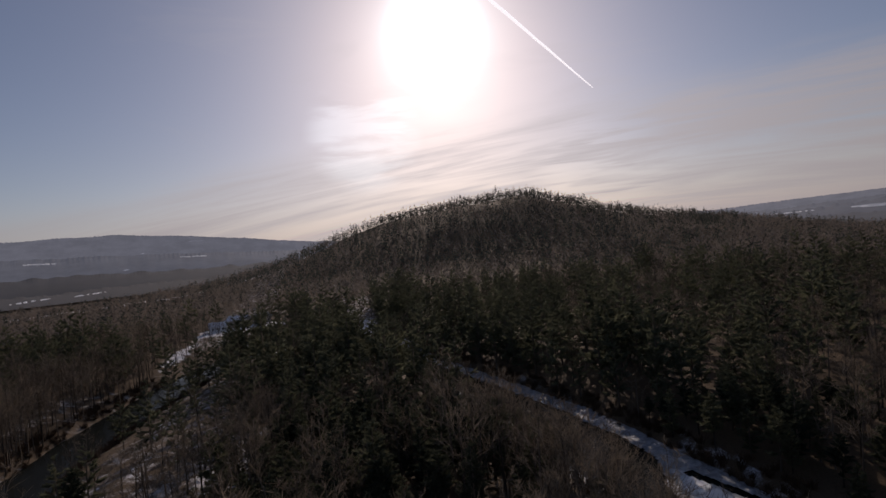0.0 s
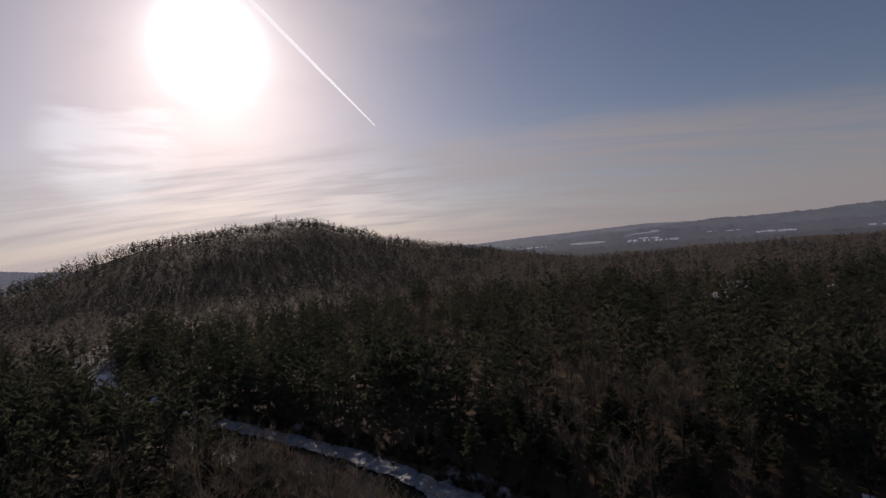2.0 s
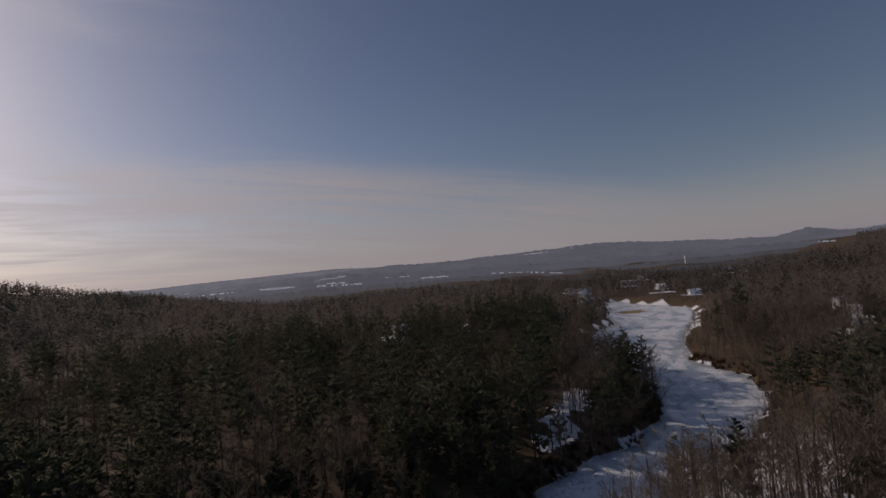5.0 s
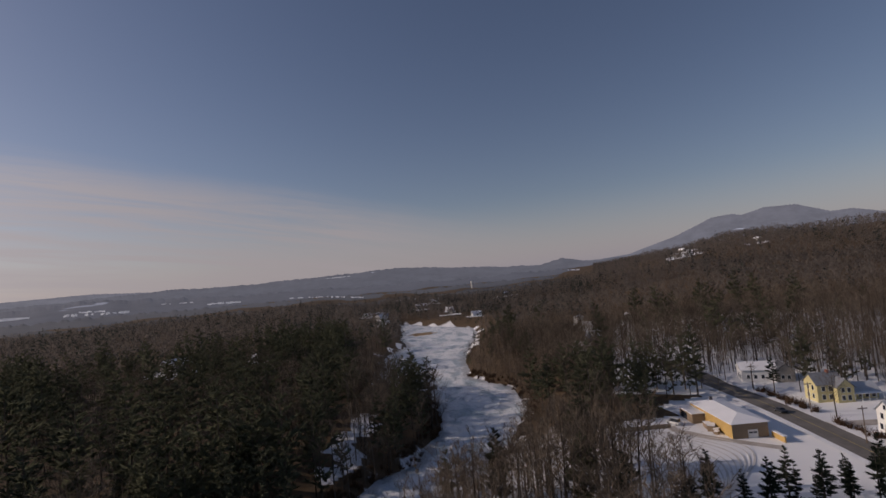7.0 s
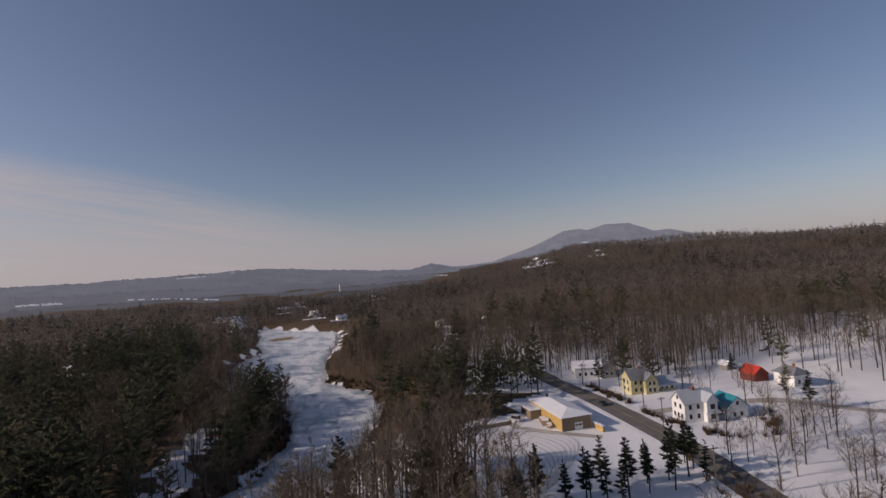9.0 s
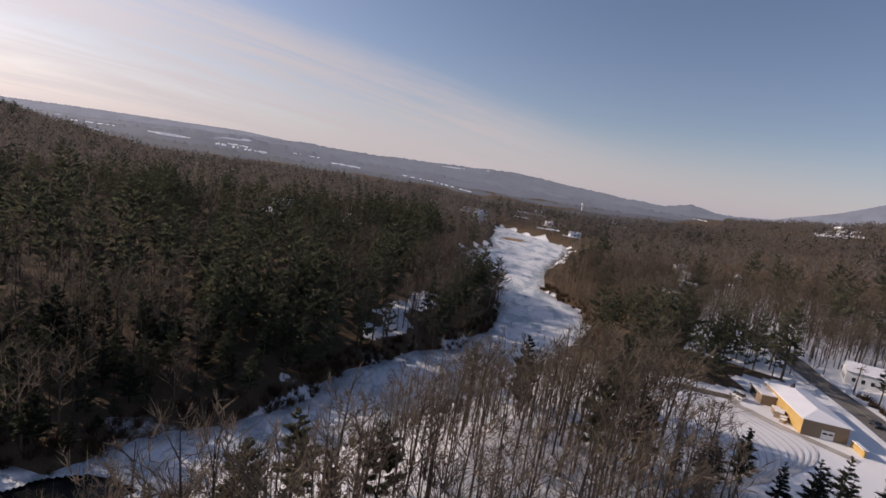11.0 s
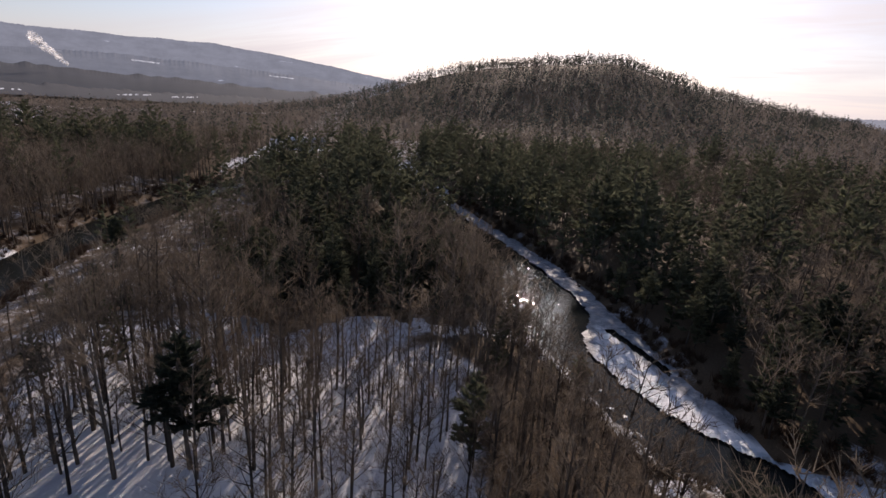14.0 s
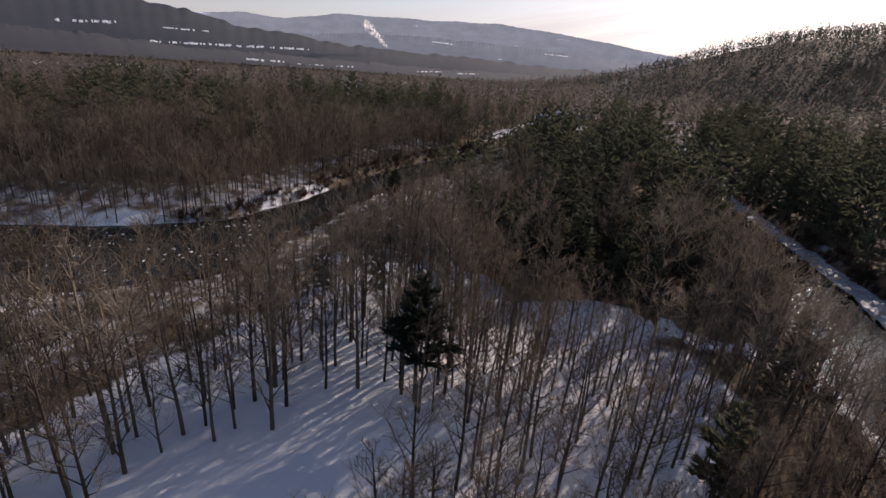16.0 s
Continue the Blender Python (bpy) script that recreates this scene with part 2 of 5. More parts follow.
def waves(px, py, size, seed, octaves=4):
    """Cheap rolling relief between about -1 and 1."""
    r = np.random.default_rng(seed)
    out, amp, total = 0.0, 1.0, 0.0
    for _ in range(octaves):
        for _ in range(3):
            a, p = r.uniform(0, 6.283), r.uniform(0, 6.283)
            out = out + amp * np.sin((px * math.cos(a) + py * math.sin(a)) * 6.283 / size + p)
            total += amp * 0.6
        size, amp = size * 0.47, amp * 0.5
    return out / total


def river_distance(px, py):
    jag = waves(px, py, 26.0, 3, 3) * 1.1
    return np.minimum(outside(px, py, RIVER_EAST), outside(px, py, RIVER_WEST)) + jag


HILL = (312.0, 866.0)                   # foot of the summit
HILL_AZ = radians(19.5)
ROAD = np.array([(60, -106), (78, -112), (101, -123), (124, -130), (150, -137.5), (175, -142.5), (192, -145.5), (212, -148), (232, -149)], float)


def height(px, py):
    px, py = np.asarray(px, float), np.asarray(py, float)
    d = river_distance(px, py)
    r = np.hypot(px - 20, py)
    az = np.degrees(np.arctan2(px - 20, py))
    # valley floor above the banks
    west = smooth(-110, -80, az) * (1 - smooth(-6, 8, az))
    z = 5.5 + 1.1 * waves(px, py, 90.0, 5, 3) * smooth(0, 60, r)
    z = z + smooth(250, 2400, r) * 9 * (1 - west)
    # rise of the wooded country east of the river and of the hillside in the south-east
    east = smooth(18, 60, az) * (1 - smooth(84, 93, az))
    z = z + east * (smooth(110, 420, r) * 5 + smooth(350, 1000, r) * (44 * (1 - smooth(42, 58, az))))
    se = smooth(108, 138, az) * (1 - smooth(200, 240, az))
    z = z + se * (smooth(215, 420, r) * 14 + smooth(380, 1000, r) * (60 - 14 * smooth(140, 160, az)) * (0.8 + 0.2 * waves(px, py, 500.0, 9, 2)))
    # the single wooded hill
    u = (px - HILL[0]) * math.cos(HILL_AZ) - (py - HILL[1]) * math.sin(HILL_AZ)
    v = (px - HILL[0]) * math.sin(HILL_AZ) + (py - HILL[1]) * math.cos(HILL_AZ)
    prof = np.interp(u, [-620, -470, -350, -290, -180, -90, 0, 80, 130, 190, 240, 310, 390, 520, 700], [0, 6, 32, 53, 90, 107, 117, 120, 111, 86, 64, 38, 18, 4, 0])
    z = z + prof * np.exp(-(np.abs(v) / 310) ** 2.2)
    z = z + waves(px, py, 210.0, 12, 3) * 3.5 * smooth(250, 700, r) * (1 - 0.6 * west)
    # flat yard round the road and the long building
    yard = 1 - smooth(30, 60, np.hypot((px - 128) / 1.6, py + 118))
    z = z * (1 - yard) + 5.0 * yard
    # banks and the bed of the river
    bank = smooth(-3, 7, d) * 0.55 + smooth(5, 26, d) * 0.45
    return np.where(d < 60, -1.6 + (z + 1.6) * bank, z)


# ---- forest plan ----
def woods(px, py):
    """For every place: how likely a tree stands there, and how likely it is an evergreen."""
    d = river_distance(px, py)
    r = np.hypot(px - 20, py)
    az = np.degrees(np.arctan2(px - 20, py))
    dens = np.where(d > 3, 0.9, 0.0)
    pine = 0.5 + 0.35 * waves(px, py, 140.0, 21, 3)
    east_bank = (az > 5) & (az < 90) & (outside(px, py, RIVER_EAST) > 0) & (px > 60) & (py > 30 - 0.3 * (px - 60)) & ~((px < 150) & (py < 48 - 0.95 * (px - 68)))
    pine = np.where(east_bank & (r < 420), 0.88 - 0.5 * smooth(25, 75, d) + 0.3 * waves(px, py, 75.0, 22, 2), pine)
    # land between the two arms
    mid = (px > -64) & (px < 62) & (py > -60) & (py < 320) & ~east_bank
    pine = np.where(mid, np.where(py > 72, 0.9, 0.0), pine)
    pine = np.where(mid & (px < -6) & (py < 150), 0.42 * smooth(40, 75, py), pine)
    dens_west = np.where(mid & (px < -25) & (py < 150), 0.9, 1.0)
    dens = np.where(mid & (py > 72), np.where(d > 2, 0.95, 0), dens)
    glade = (np.hypot((px - 22) / 2.0, (py - 71) / 0.8) < 9) | ((px > -13 + 0.25 * py) & (px < 5 + 0.25 * py) & (py < 35)) & (py > -20)
    dens = np.where(mid & (py <= 72), 0.9, dens)
    dens = np.where(glade & mid, 0.0, dens)
    dens = dens * dens_west
    # thick growth leaning over the inner bank of the east arm
    lip = (px > 38) & (px < 66) & (py > 38) & (py < 140) & (d > 0.4)
    dens = np.where(lip & mid, 1.0, dens)
    pine = np.where(lip & mid, np.where(py > 80, 0.65, 0.15), pine)
    # west of the west arm: bare woods with snow between
    far_w = (px < -64) & (py > 0) & (py < 330)
    pine = np.where(far_w, 0.08 + 0.55 * smooth(50, 140, outside(px, py, RIVER_WEST)), pine)
    dens = np.where(far_w, np.where(d > 1.6, 1.0, 0.0), dens)
    near_w = mid & (outside(px, py, RIVER_WEST) < 42) & (px < -16) & (py < 210)
    dens = np.where(near_w, 0.17 + 0.33 * smooth(14, 38, outside(px, py, RIVER_WEST)), dens)
    # south bank of the east arm
    south = (outside(px, py, RIVER_EAST) > 0) & (py < 26) & (px > 40) & (az > 70) & ~east_bank
    pine = np.where(south, 0.12 * smooth(110, 140, px), pine)
    clump = np.hypot((px - 190) / 1.35, py + 101) < 29
    pine = np.where(clump, 0.8, pine)
    dens = np.where(south & (r < 330), np.where(r < 150, 0.57 + 0.3 * waves(px, py, 16.0, 27, 2), 1.0), dens)
    grove = np.hypot((px - 188) / 1.5, py + 127) < 13
    pine = np.where(grove, 0.75, pine)
    # hillside of bare trees
    hillside = (az > 98) & (az < 215) & (r > 215)
    dens = np.where(hillside & (r < 330), 0.95, dens)
    pine = np.where(hillside, 0.06 + 0.25 * smooth(0.3, 0.9, waves(px, py, 160.0, 23, 2)), pine)
    # clearings: yard and field, gardens along the road, meadow on the spit, river mouth, house plots
    dens = np.where(outside(px, py, SPIT) < 0, 1.0, dens)
    pine = np.where(outside(px, py, SPIT) < 0, 0.95, pine)
    yard = ((px > 60) & (px < 172) & (py < -66 - 0.15 * (px - 130)) & (py > -224)) & ~((px > 160) & (py > -105)) & ~((px > 152) & (py < -168))
    dens = np.where(yard, 0.0, dens)
    dens = np.where(outside(px, py, ROAD_STRIP) < np.where(px > 172, 0.5, 4.0), 0.0, dens)
    mk = np.clip(((px - 160) * 56 + (py - 8) * -16) / (56 ** 2 + 16 ** 2), 0, 1)
    meadow = np.hypot(px - 160 - mk * 56, py - 8 + mk * 16) < 3.2 + 1.5 * waves(px, py, 22.0, 71, 2)
    dens = np.where(meadow, 0.0, dens)
    for hx, hy, hl in FAR_SPOTS:
        back = math.hypot(hx - 20, hy)
        near = 0.9 if back < 900 else 1.6
        if hy < -100 and back < 420:
            near = 0.4
        cx, cy = hx - (hx - 20) / back * hl * near, hy - hy / back * hl * near
        dens = np.where(np.hypot(px - cx, py - cy) < hl * (near + 0.2), 0.0, dens)
    for cx, cy, cr in PLOTS:
        dens = np.where(np.hypot(px - cx, py - cy) < cr, 0.0, dens)
    dens = np.where(in_field(px, py) | (d < np.where(outside(px, py, SPIT) < 0, -1.5, 1.2)), 0.0, dens)
    dens = np.where((px > 285) & (px < 440) & (py > -62) & (py < 10) & (d < 9), 0.0, dens)
    # open distance beyond the last woods in the east
    dens = np.where((r > 1010) & (az > 48) & (az < 119) | (r > 880) & (az < 8), 0.0, dens)
    pine = np.where((az < 5) & (r > 260), 0.22 + 0.3 * waves(px, py, 130.0, 25, 2), pine)
    # the hill is evergreen to the top
    hill = np.hypot((px - HILL[0]) / 1.1, py - HILL[1]) < 420
    pine = np.where(hill, 0.68, pine)
    pine = np.where((r > 430) & (az > 46) & (az < 120) & ~hill, 0.16 + 0.5 * smooth(0.3, 0.8, waves(px, py, 190.0, 24, 2)), pine)
    return dens, np.clip(pine, 0, 1)


def in_field(px, py):
    out = np.zeros(np.shape(px), bool)
    for cx, cy, a, b, turn in FIELDS:
        u = (px - cx) * math.cos(turn) + (py - cy) * math.sin(turn)
        v = -(px - cx) * math.sin(turn) + (py - cy) * math.cos(turn)
        out |= (u / a) ** 2 + (v / b) ** 2 + 0.5 * waves(px, py, 70.0, 33, 2) < 1
    return out


FAR_SPOTS = [(378, 117, 14), (366, 109, 11), (394, 127, 10), (404, 115, 9), (381, 65, 10), (-58, 378, 12), (-45, 384, 15), (-30, 388, 12), (290, -150, 9), (318, -165, 9), (345, -175, 9), (372, -182, 9),
             (340, -206, 9), (605, -40, 13), (640, -42, 12), (585, -155, 12), (660, -140, 12), (700, -50, 13), (720, -150, 12), (760, -30, 14), (800, -120, 18), (850, -60, 12), (900, -160, 14),
             (740, -560, 12), (760, -600, 12), (800, -620, 14), (830, -650, 12), (700, -690, 12), (-430, 640, 16), (-455, 600, 12), (-405, 655, 12), (-300, 480, 12), (-340, 520, 14), (930, -310, 14)]
SPIT = np.array([(163, -8), (172, -19), (194, -29), (230, -37), (258, -33), (252, -22), (225, -24), (196, -17), (176, -6)], float)
ROAD_STRIP = np.vstack([ROAD + (1.0, 4.2), ROAD[::-1] - (1.0, 4.2)])
PLOTS = [(376, 116, 8), (398, 120, 7), (-44, 374, 13), (38, 338, 9), (268, -130, 5), (181, -160, 11), (150.5, -157, 12), (147.5, -208, 7)]
# snowy fields far across the valley: centre, half length, half width, heading
FIELDS = [(1980, -900, 60, 30, -0.4), (820, -640, 80, 20, -0.7), (900, -800, 60, 18, -0.8), (-430, 640, 26, 10, 2.2)]


def tree_size(px, py):
    """Scale of the trees: taller and lower stands, and young growth beside the south bank."""
    k = 1.0 + 0.2 * waves(px, py, 70.0, 61, 3)
    d = outside(px, py, RIVER_EAST)
    young = (px > 60) & (px < 620) & (d > 0) & (py < np.interp(px, [60, 85, 138, 200, 247, 279, 340, 431, 537, 640], [45, 35, -8, -52, -60, -45, -48, -84, -95, -90]))
    k = np.where((px > 6) & (px < 42) & (py > -5) & (py < 76), k * 0.85, k)
    k = np.where((px < -16) & (px > -64) & (py > 20) & (py < 210), k * 0.82, k)
    k = np.where((px > 58) & (px < 112) & (py > -6) & (py < 45) & (d < 26), k * 0.6, k)
    young &= np.hypot((px - 190) / 1.35, py + 101) > 29
    k = np.where((px > 38) & (px < 66) & (py > 38) & (py < 140) & (river_distance(px, py) < 9), k * np.where(py < 75, 0.8, 0.85), k)
    k = np.where(outside(px, py, SPIT) < 0, 0.8, k)
    return np.where(young, k * (np.where(px < 135, 0.76, 0.55) + 0.4 * smooth(10, 40, d)), k)


def mesh_object(name, verts, faces, mats, index=None, shade=False, corners=3):
    """One mesh from arrays: verts (n, 3), faces (m, corners)."""
    me = bpy.data.meshes.new(name)
    verts, faces = np.asarray(verts, np.float32), np.asarray(faces, np.int32)
    me.vertices.add(len(verts))
    me.vertices.foreach_set("co", verts.ravel())
    me.loops.add(faces.size)
    me.loops.foreach_set("vertex_index", faces.ravel())
    me.polygons.add(len(faces))
    me.polygons.foreach_set("loop_start", np.arange(0, faces.size, corners, dtype=np.int32))
    for m in mats:
        me.materials.append(m)
    if index is not None:
        me.polygons.foreach_set("material_index", np.asarray(index, np.int32))
    if shade:
        me.polygons.foreach_set("use_smooth", np.ones(len(faces), bool))
    me.update(calc_edges=True)
    return me


# the ground: one sheet out to the horizon, finest under the flight
n_az, radii = 680, [0.02, 2.0]
while radii[-1] < 4950:
    radii.append(radii[-1] + (max(1.2, radii[-1] * 0.013) if radii[-1] < 330 else radii[-1] * 0.032))
radii = np.array(radii)
aa = np.linspace(0, 2 * math.pi, n_az, endpoint=False)
gx = 20 + radii[:, None] * np.sin(aa)
gy = 0 + radii[:, None] * np.cos(aa)
gz = height(gx, gy)
gv = np.stack([gx, gy, gz], -1).reshape(-1, 3)
ri, ai = np.meshgrid(np.arange(len(radii) - 1), np.arange(n_az), indexing="ij")
nxt = (ai + 1) % n_az
gf = np.stack([ri * n_az + ai, ri * n_az + nxt, (ri + 1) * n_az + nxt, (ri + 1) * n_az + ai], -1).reshape(-1, 4)[:, ::-1]
ground_mesh = mesh_object("ground", gv, gf, [M["ground"]], shade=True, corners=4)
sx = waves(gv[:, 0], gv[:, 1], 30.0, 81, 3) * 6
sy = waves(gv[:, 0], gv[:, 1], 26.0, 82, 3) * 6
dens, pine = woods(gv[:, 0] + sx, gv[:, 1] + sy)
rr = np.hypot(gv[:, 0] - 20, gv[:, 1])
litter = np.where(dens > 0.1, 0.2 + 0.75 * pine + 0.7 * smooth(260, 600, rr), 0.02)
litter = np.where((dens > 0.1) & (gv[:, 0] < -70), litter + 0.28 + 0.3 * smooth(10, 40, outside(gv[:, 0], gv[:, 1], RIVER_WEST)), litter)
litter = np.where((dens > 0.1) & (gv[:, 1] < 20) & (gv[:, 0] > 60), litter + 0.12 + 0.5 * smooth(140, 200, gv[:, 0]), litter)
litter = np.where((dens > 0.1) & (gv[:, 0] < -22) & (gv[:, 0] > -64), 0.6, litter)
gaz = np.degrees(np.arctan2(gv[:, 0] - 20, gv[:, 1]))
litter = np.where((gaz > 121) & (rr > 200), np.minimum(litter, 0.26 + 0.8 * smooth(280, 480, rr)), litter)
litter = np.where((rr < 110) & (gv[:, 1] + sy < 74) & (gv[:, 0] < 62) & (gv[:, 0] + sx > -28), 0.1 + 0.75 * smooth(30, 44, gv[:, 0] + sx) + 0.18 * (1 - smooth(-18, -8, gv[:, 0] + sx)), litter)
bank_d = river_distance(gv[:, 0], gv[:, 1])
north = (gv[:, 0] > 60) & (gaz > 5) & (gv[:, 1] > np.interp(gv[:, 0], [60, 85, 106, 140, 160, 192, 260, 345, 433, 540], [36, 42, 24, 8, -8, -34, -38, -15, -55, -61]))
litter = np.where(north & (bank_d < 9), np.maximum(litter, 0.62), litter)
litter = np.where(north & (gaz < 92) & (dens > 0.1), np.maximum(litter, 0.9), litter)
litter = np.where((bank_d < 14) & (gv[:, 0] < 15) & (gv[:, 1] > 130), np.maximum(litter, 0.66), litter)
litter = np.where((bank_d < 12) & (gv[:, 0] < -50), np.maximum(litter, 0.42), litter)
litter = np.where(rr > 950, 1.0, litter)
litter = np.clip(np.where(in_field(gv[:, 0], gv[:, 1]), 0.0, litter), 0, 1)
at = ground_mesh.attributes.new("litter", "FLOAT", "POINT")
at.data.foreach_set("value", litter.astype(np.float32))
tagged(new("ground", ground_mesh), "snow-covered valley ground with brown leaf litter under the trees", "ground", kind="structure")

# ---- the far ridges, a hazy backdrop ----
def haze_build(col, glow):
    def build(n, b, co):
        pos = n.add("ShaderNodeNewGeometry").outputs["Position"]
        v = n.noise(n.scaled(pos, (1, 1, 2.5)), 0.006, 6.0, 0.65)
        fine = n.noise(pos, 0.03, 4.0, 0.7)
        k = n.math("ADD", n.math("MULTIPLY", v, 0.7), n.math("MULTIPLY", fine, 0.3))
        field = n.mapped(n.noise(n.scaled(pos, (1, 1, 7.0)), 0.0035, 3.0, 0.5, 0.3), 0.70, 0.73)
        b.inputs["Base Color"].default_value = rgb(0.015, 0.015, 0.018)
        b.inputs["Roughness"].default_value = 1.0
        # the haze of the air is put in as a glow of the ridge colour
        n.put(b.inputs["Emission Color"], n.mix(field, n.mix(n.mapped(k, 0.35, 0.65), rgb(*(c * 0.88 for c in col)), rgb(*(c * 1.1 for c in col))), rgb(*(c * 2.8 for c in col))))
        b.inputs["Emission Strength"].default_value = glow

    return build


def ridge(dist, azs, els, mat, seed, rough, label, rows=7, depth=380):
    """A wooded ridge seen from the valley: a strip of land rising to an uneven crest."""
    az = np.radians(np.linspace(azs[0], azs[-1], int((azs[-1] - azs[0]) * 14)))
    el = np.interp(np.degrees(az), azs, els)
    along = az * dist
    crest = 52 + dist * np.tan(np.radians(el)) + rough * waves(along, along * 0.3, 0.1 * dist, seed, 3) * 1.2
    tops = rough * waves(along, along * 0.2, 26.0, seed + 1, 3)
    k = np.linspace(0, 1, rows)[:, None]
    d = dist - depth * (1 - k) + 0 * az[None]
    z = 10 + (crest[None] - 10) * k ** 0.8
    z[-1] += tops
    v = np.stack([20 + d * np.sin(az), d * np.cos(az), z], -1).reshape(-1, 3)
    n = len(az)
    i, j = np.meshgrid(np.arange(rows - 1), np.arange(n - 1), indexing="ij")
    f = np.stack([i * n + j, i * n + j + 1, (i + 1) * n + j + 1, (i + 1) * n + j], -1).reshape(-1, 4)
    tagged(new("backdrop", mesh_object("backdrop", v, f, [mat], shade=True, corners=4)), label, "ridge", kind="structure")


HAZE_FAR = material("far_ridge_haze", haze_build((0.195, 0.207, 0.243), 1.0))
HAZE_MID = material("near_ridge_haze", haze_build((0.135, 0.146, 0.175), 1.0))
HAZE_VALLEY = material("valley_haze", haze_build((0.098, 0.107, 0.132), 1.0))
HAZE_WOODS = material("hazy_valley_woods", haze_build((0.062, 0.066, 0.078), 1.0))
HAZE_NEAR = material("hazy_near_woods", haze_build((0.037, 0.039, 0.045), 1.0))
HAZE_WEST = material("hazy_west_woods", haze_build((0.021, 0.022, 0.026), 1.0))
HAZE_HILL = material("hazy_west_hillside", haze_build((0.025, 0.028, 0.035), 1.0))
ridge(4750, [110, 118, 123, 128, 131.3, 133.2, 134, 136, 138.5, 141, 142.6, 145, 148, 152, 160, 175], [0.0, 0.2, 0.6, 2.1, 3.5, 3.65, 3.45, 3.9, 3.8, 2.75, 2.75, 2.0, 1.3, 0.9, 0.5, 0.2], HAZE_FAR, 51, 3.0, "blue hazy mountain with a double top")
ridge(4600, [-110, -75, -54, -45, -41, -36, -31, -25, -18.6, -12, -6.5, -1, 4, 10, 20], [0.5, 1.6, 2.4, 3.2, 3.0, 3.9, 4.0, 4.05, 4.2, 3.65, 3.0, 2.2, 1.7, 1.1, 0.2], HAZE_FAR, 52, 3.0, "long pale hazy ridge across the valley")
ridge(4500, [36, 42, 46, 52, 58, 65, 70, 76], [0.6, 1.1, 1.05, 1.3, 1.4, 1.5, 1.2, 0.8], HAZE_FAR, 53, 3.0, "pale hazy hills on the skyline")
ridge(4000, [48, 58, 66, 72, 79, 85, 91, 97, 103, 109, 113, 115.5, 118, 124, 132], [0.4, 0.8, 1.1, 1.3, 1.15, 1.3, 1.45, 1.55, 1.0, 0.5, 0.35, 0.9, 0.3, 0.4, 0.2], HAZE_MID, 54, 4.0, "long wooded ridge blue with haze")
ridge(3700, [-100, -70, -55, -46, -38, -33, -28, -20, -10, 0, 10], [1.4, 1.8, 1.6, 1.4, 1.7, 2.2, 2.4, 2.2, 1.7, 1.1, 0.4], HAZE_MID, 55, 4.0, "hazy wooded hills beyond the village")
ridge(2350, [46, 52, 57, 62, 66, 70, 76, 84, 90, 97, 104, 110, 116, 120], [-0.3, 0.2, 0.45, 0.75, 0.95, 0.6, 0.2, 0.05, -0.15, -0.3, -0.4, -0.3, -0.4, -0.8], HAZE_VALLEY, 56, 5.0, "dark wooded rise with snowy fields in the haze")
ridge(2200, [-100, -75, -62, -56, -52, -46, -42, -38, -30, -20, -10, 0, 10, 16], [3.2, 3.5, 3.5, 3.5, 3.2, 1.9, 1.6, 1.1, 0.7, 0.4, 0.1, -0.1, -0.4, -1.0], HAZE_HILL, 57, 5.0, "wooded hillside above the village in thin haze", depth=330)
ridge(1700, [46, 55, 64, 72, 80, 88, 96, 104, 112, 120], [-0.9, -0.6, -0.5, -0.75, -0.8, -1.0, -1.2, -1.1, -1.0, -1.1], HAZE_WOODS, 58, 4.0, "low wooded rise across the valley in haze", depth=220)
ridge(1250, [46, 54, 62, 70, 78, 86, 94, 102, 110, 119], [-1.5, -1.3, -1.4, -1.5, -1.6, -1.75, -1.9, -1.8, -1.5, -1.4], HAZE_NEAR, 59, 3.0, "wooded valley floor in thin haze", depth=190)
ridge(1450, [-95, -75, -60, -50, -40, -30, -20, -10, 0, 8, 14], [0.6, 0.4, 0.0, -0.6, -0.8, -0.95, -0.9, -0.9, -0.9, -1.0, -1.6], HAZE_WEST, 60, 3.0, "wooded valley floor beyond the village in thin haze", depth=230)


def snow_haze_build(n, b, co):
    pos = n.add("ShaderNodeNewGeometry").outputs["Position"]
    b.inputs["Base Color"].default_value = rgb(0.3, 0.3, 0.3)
    # sunlit snow paled by haze is put in as emission
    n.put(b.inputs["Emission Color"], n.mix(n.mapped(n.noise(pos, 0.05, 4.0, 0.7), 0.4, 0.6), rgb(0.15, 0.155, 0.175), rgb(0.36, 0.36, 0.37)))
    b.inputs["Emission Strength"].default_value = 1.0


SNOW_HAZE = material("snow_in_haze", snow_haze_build)


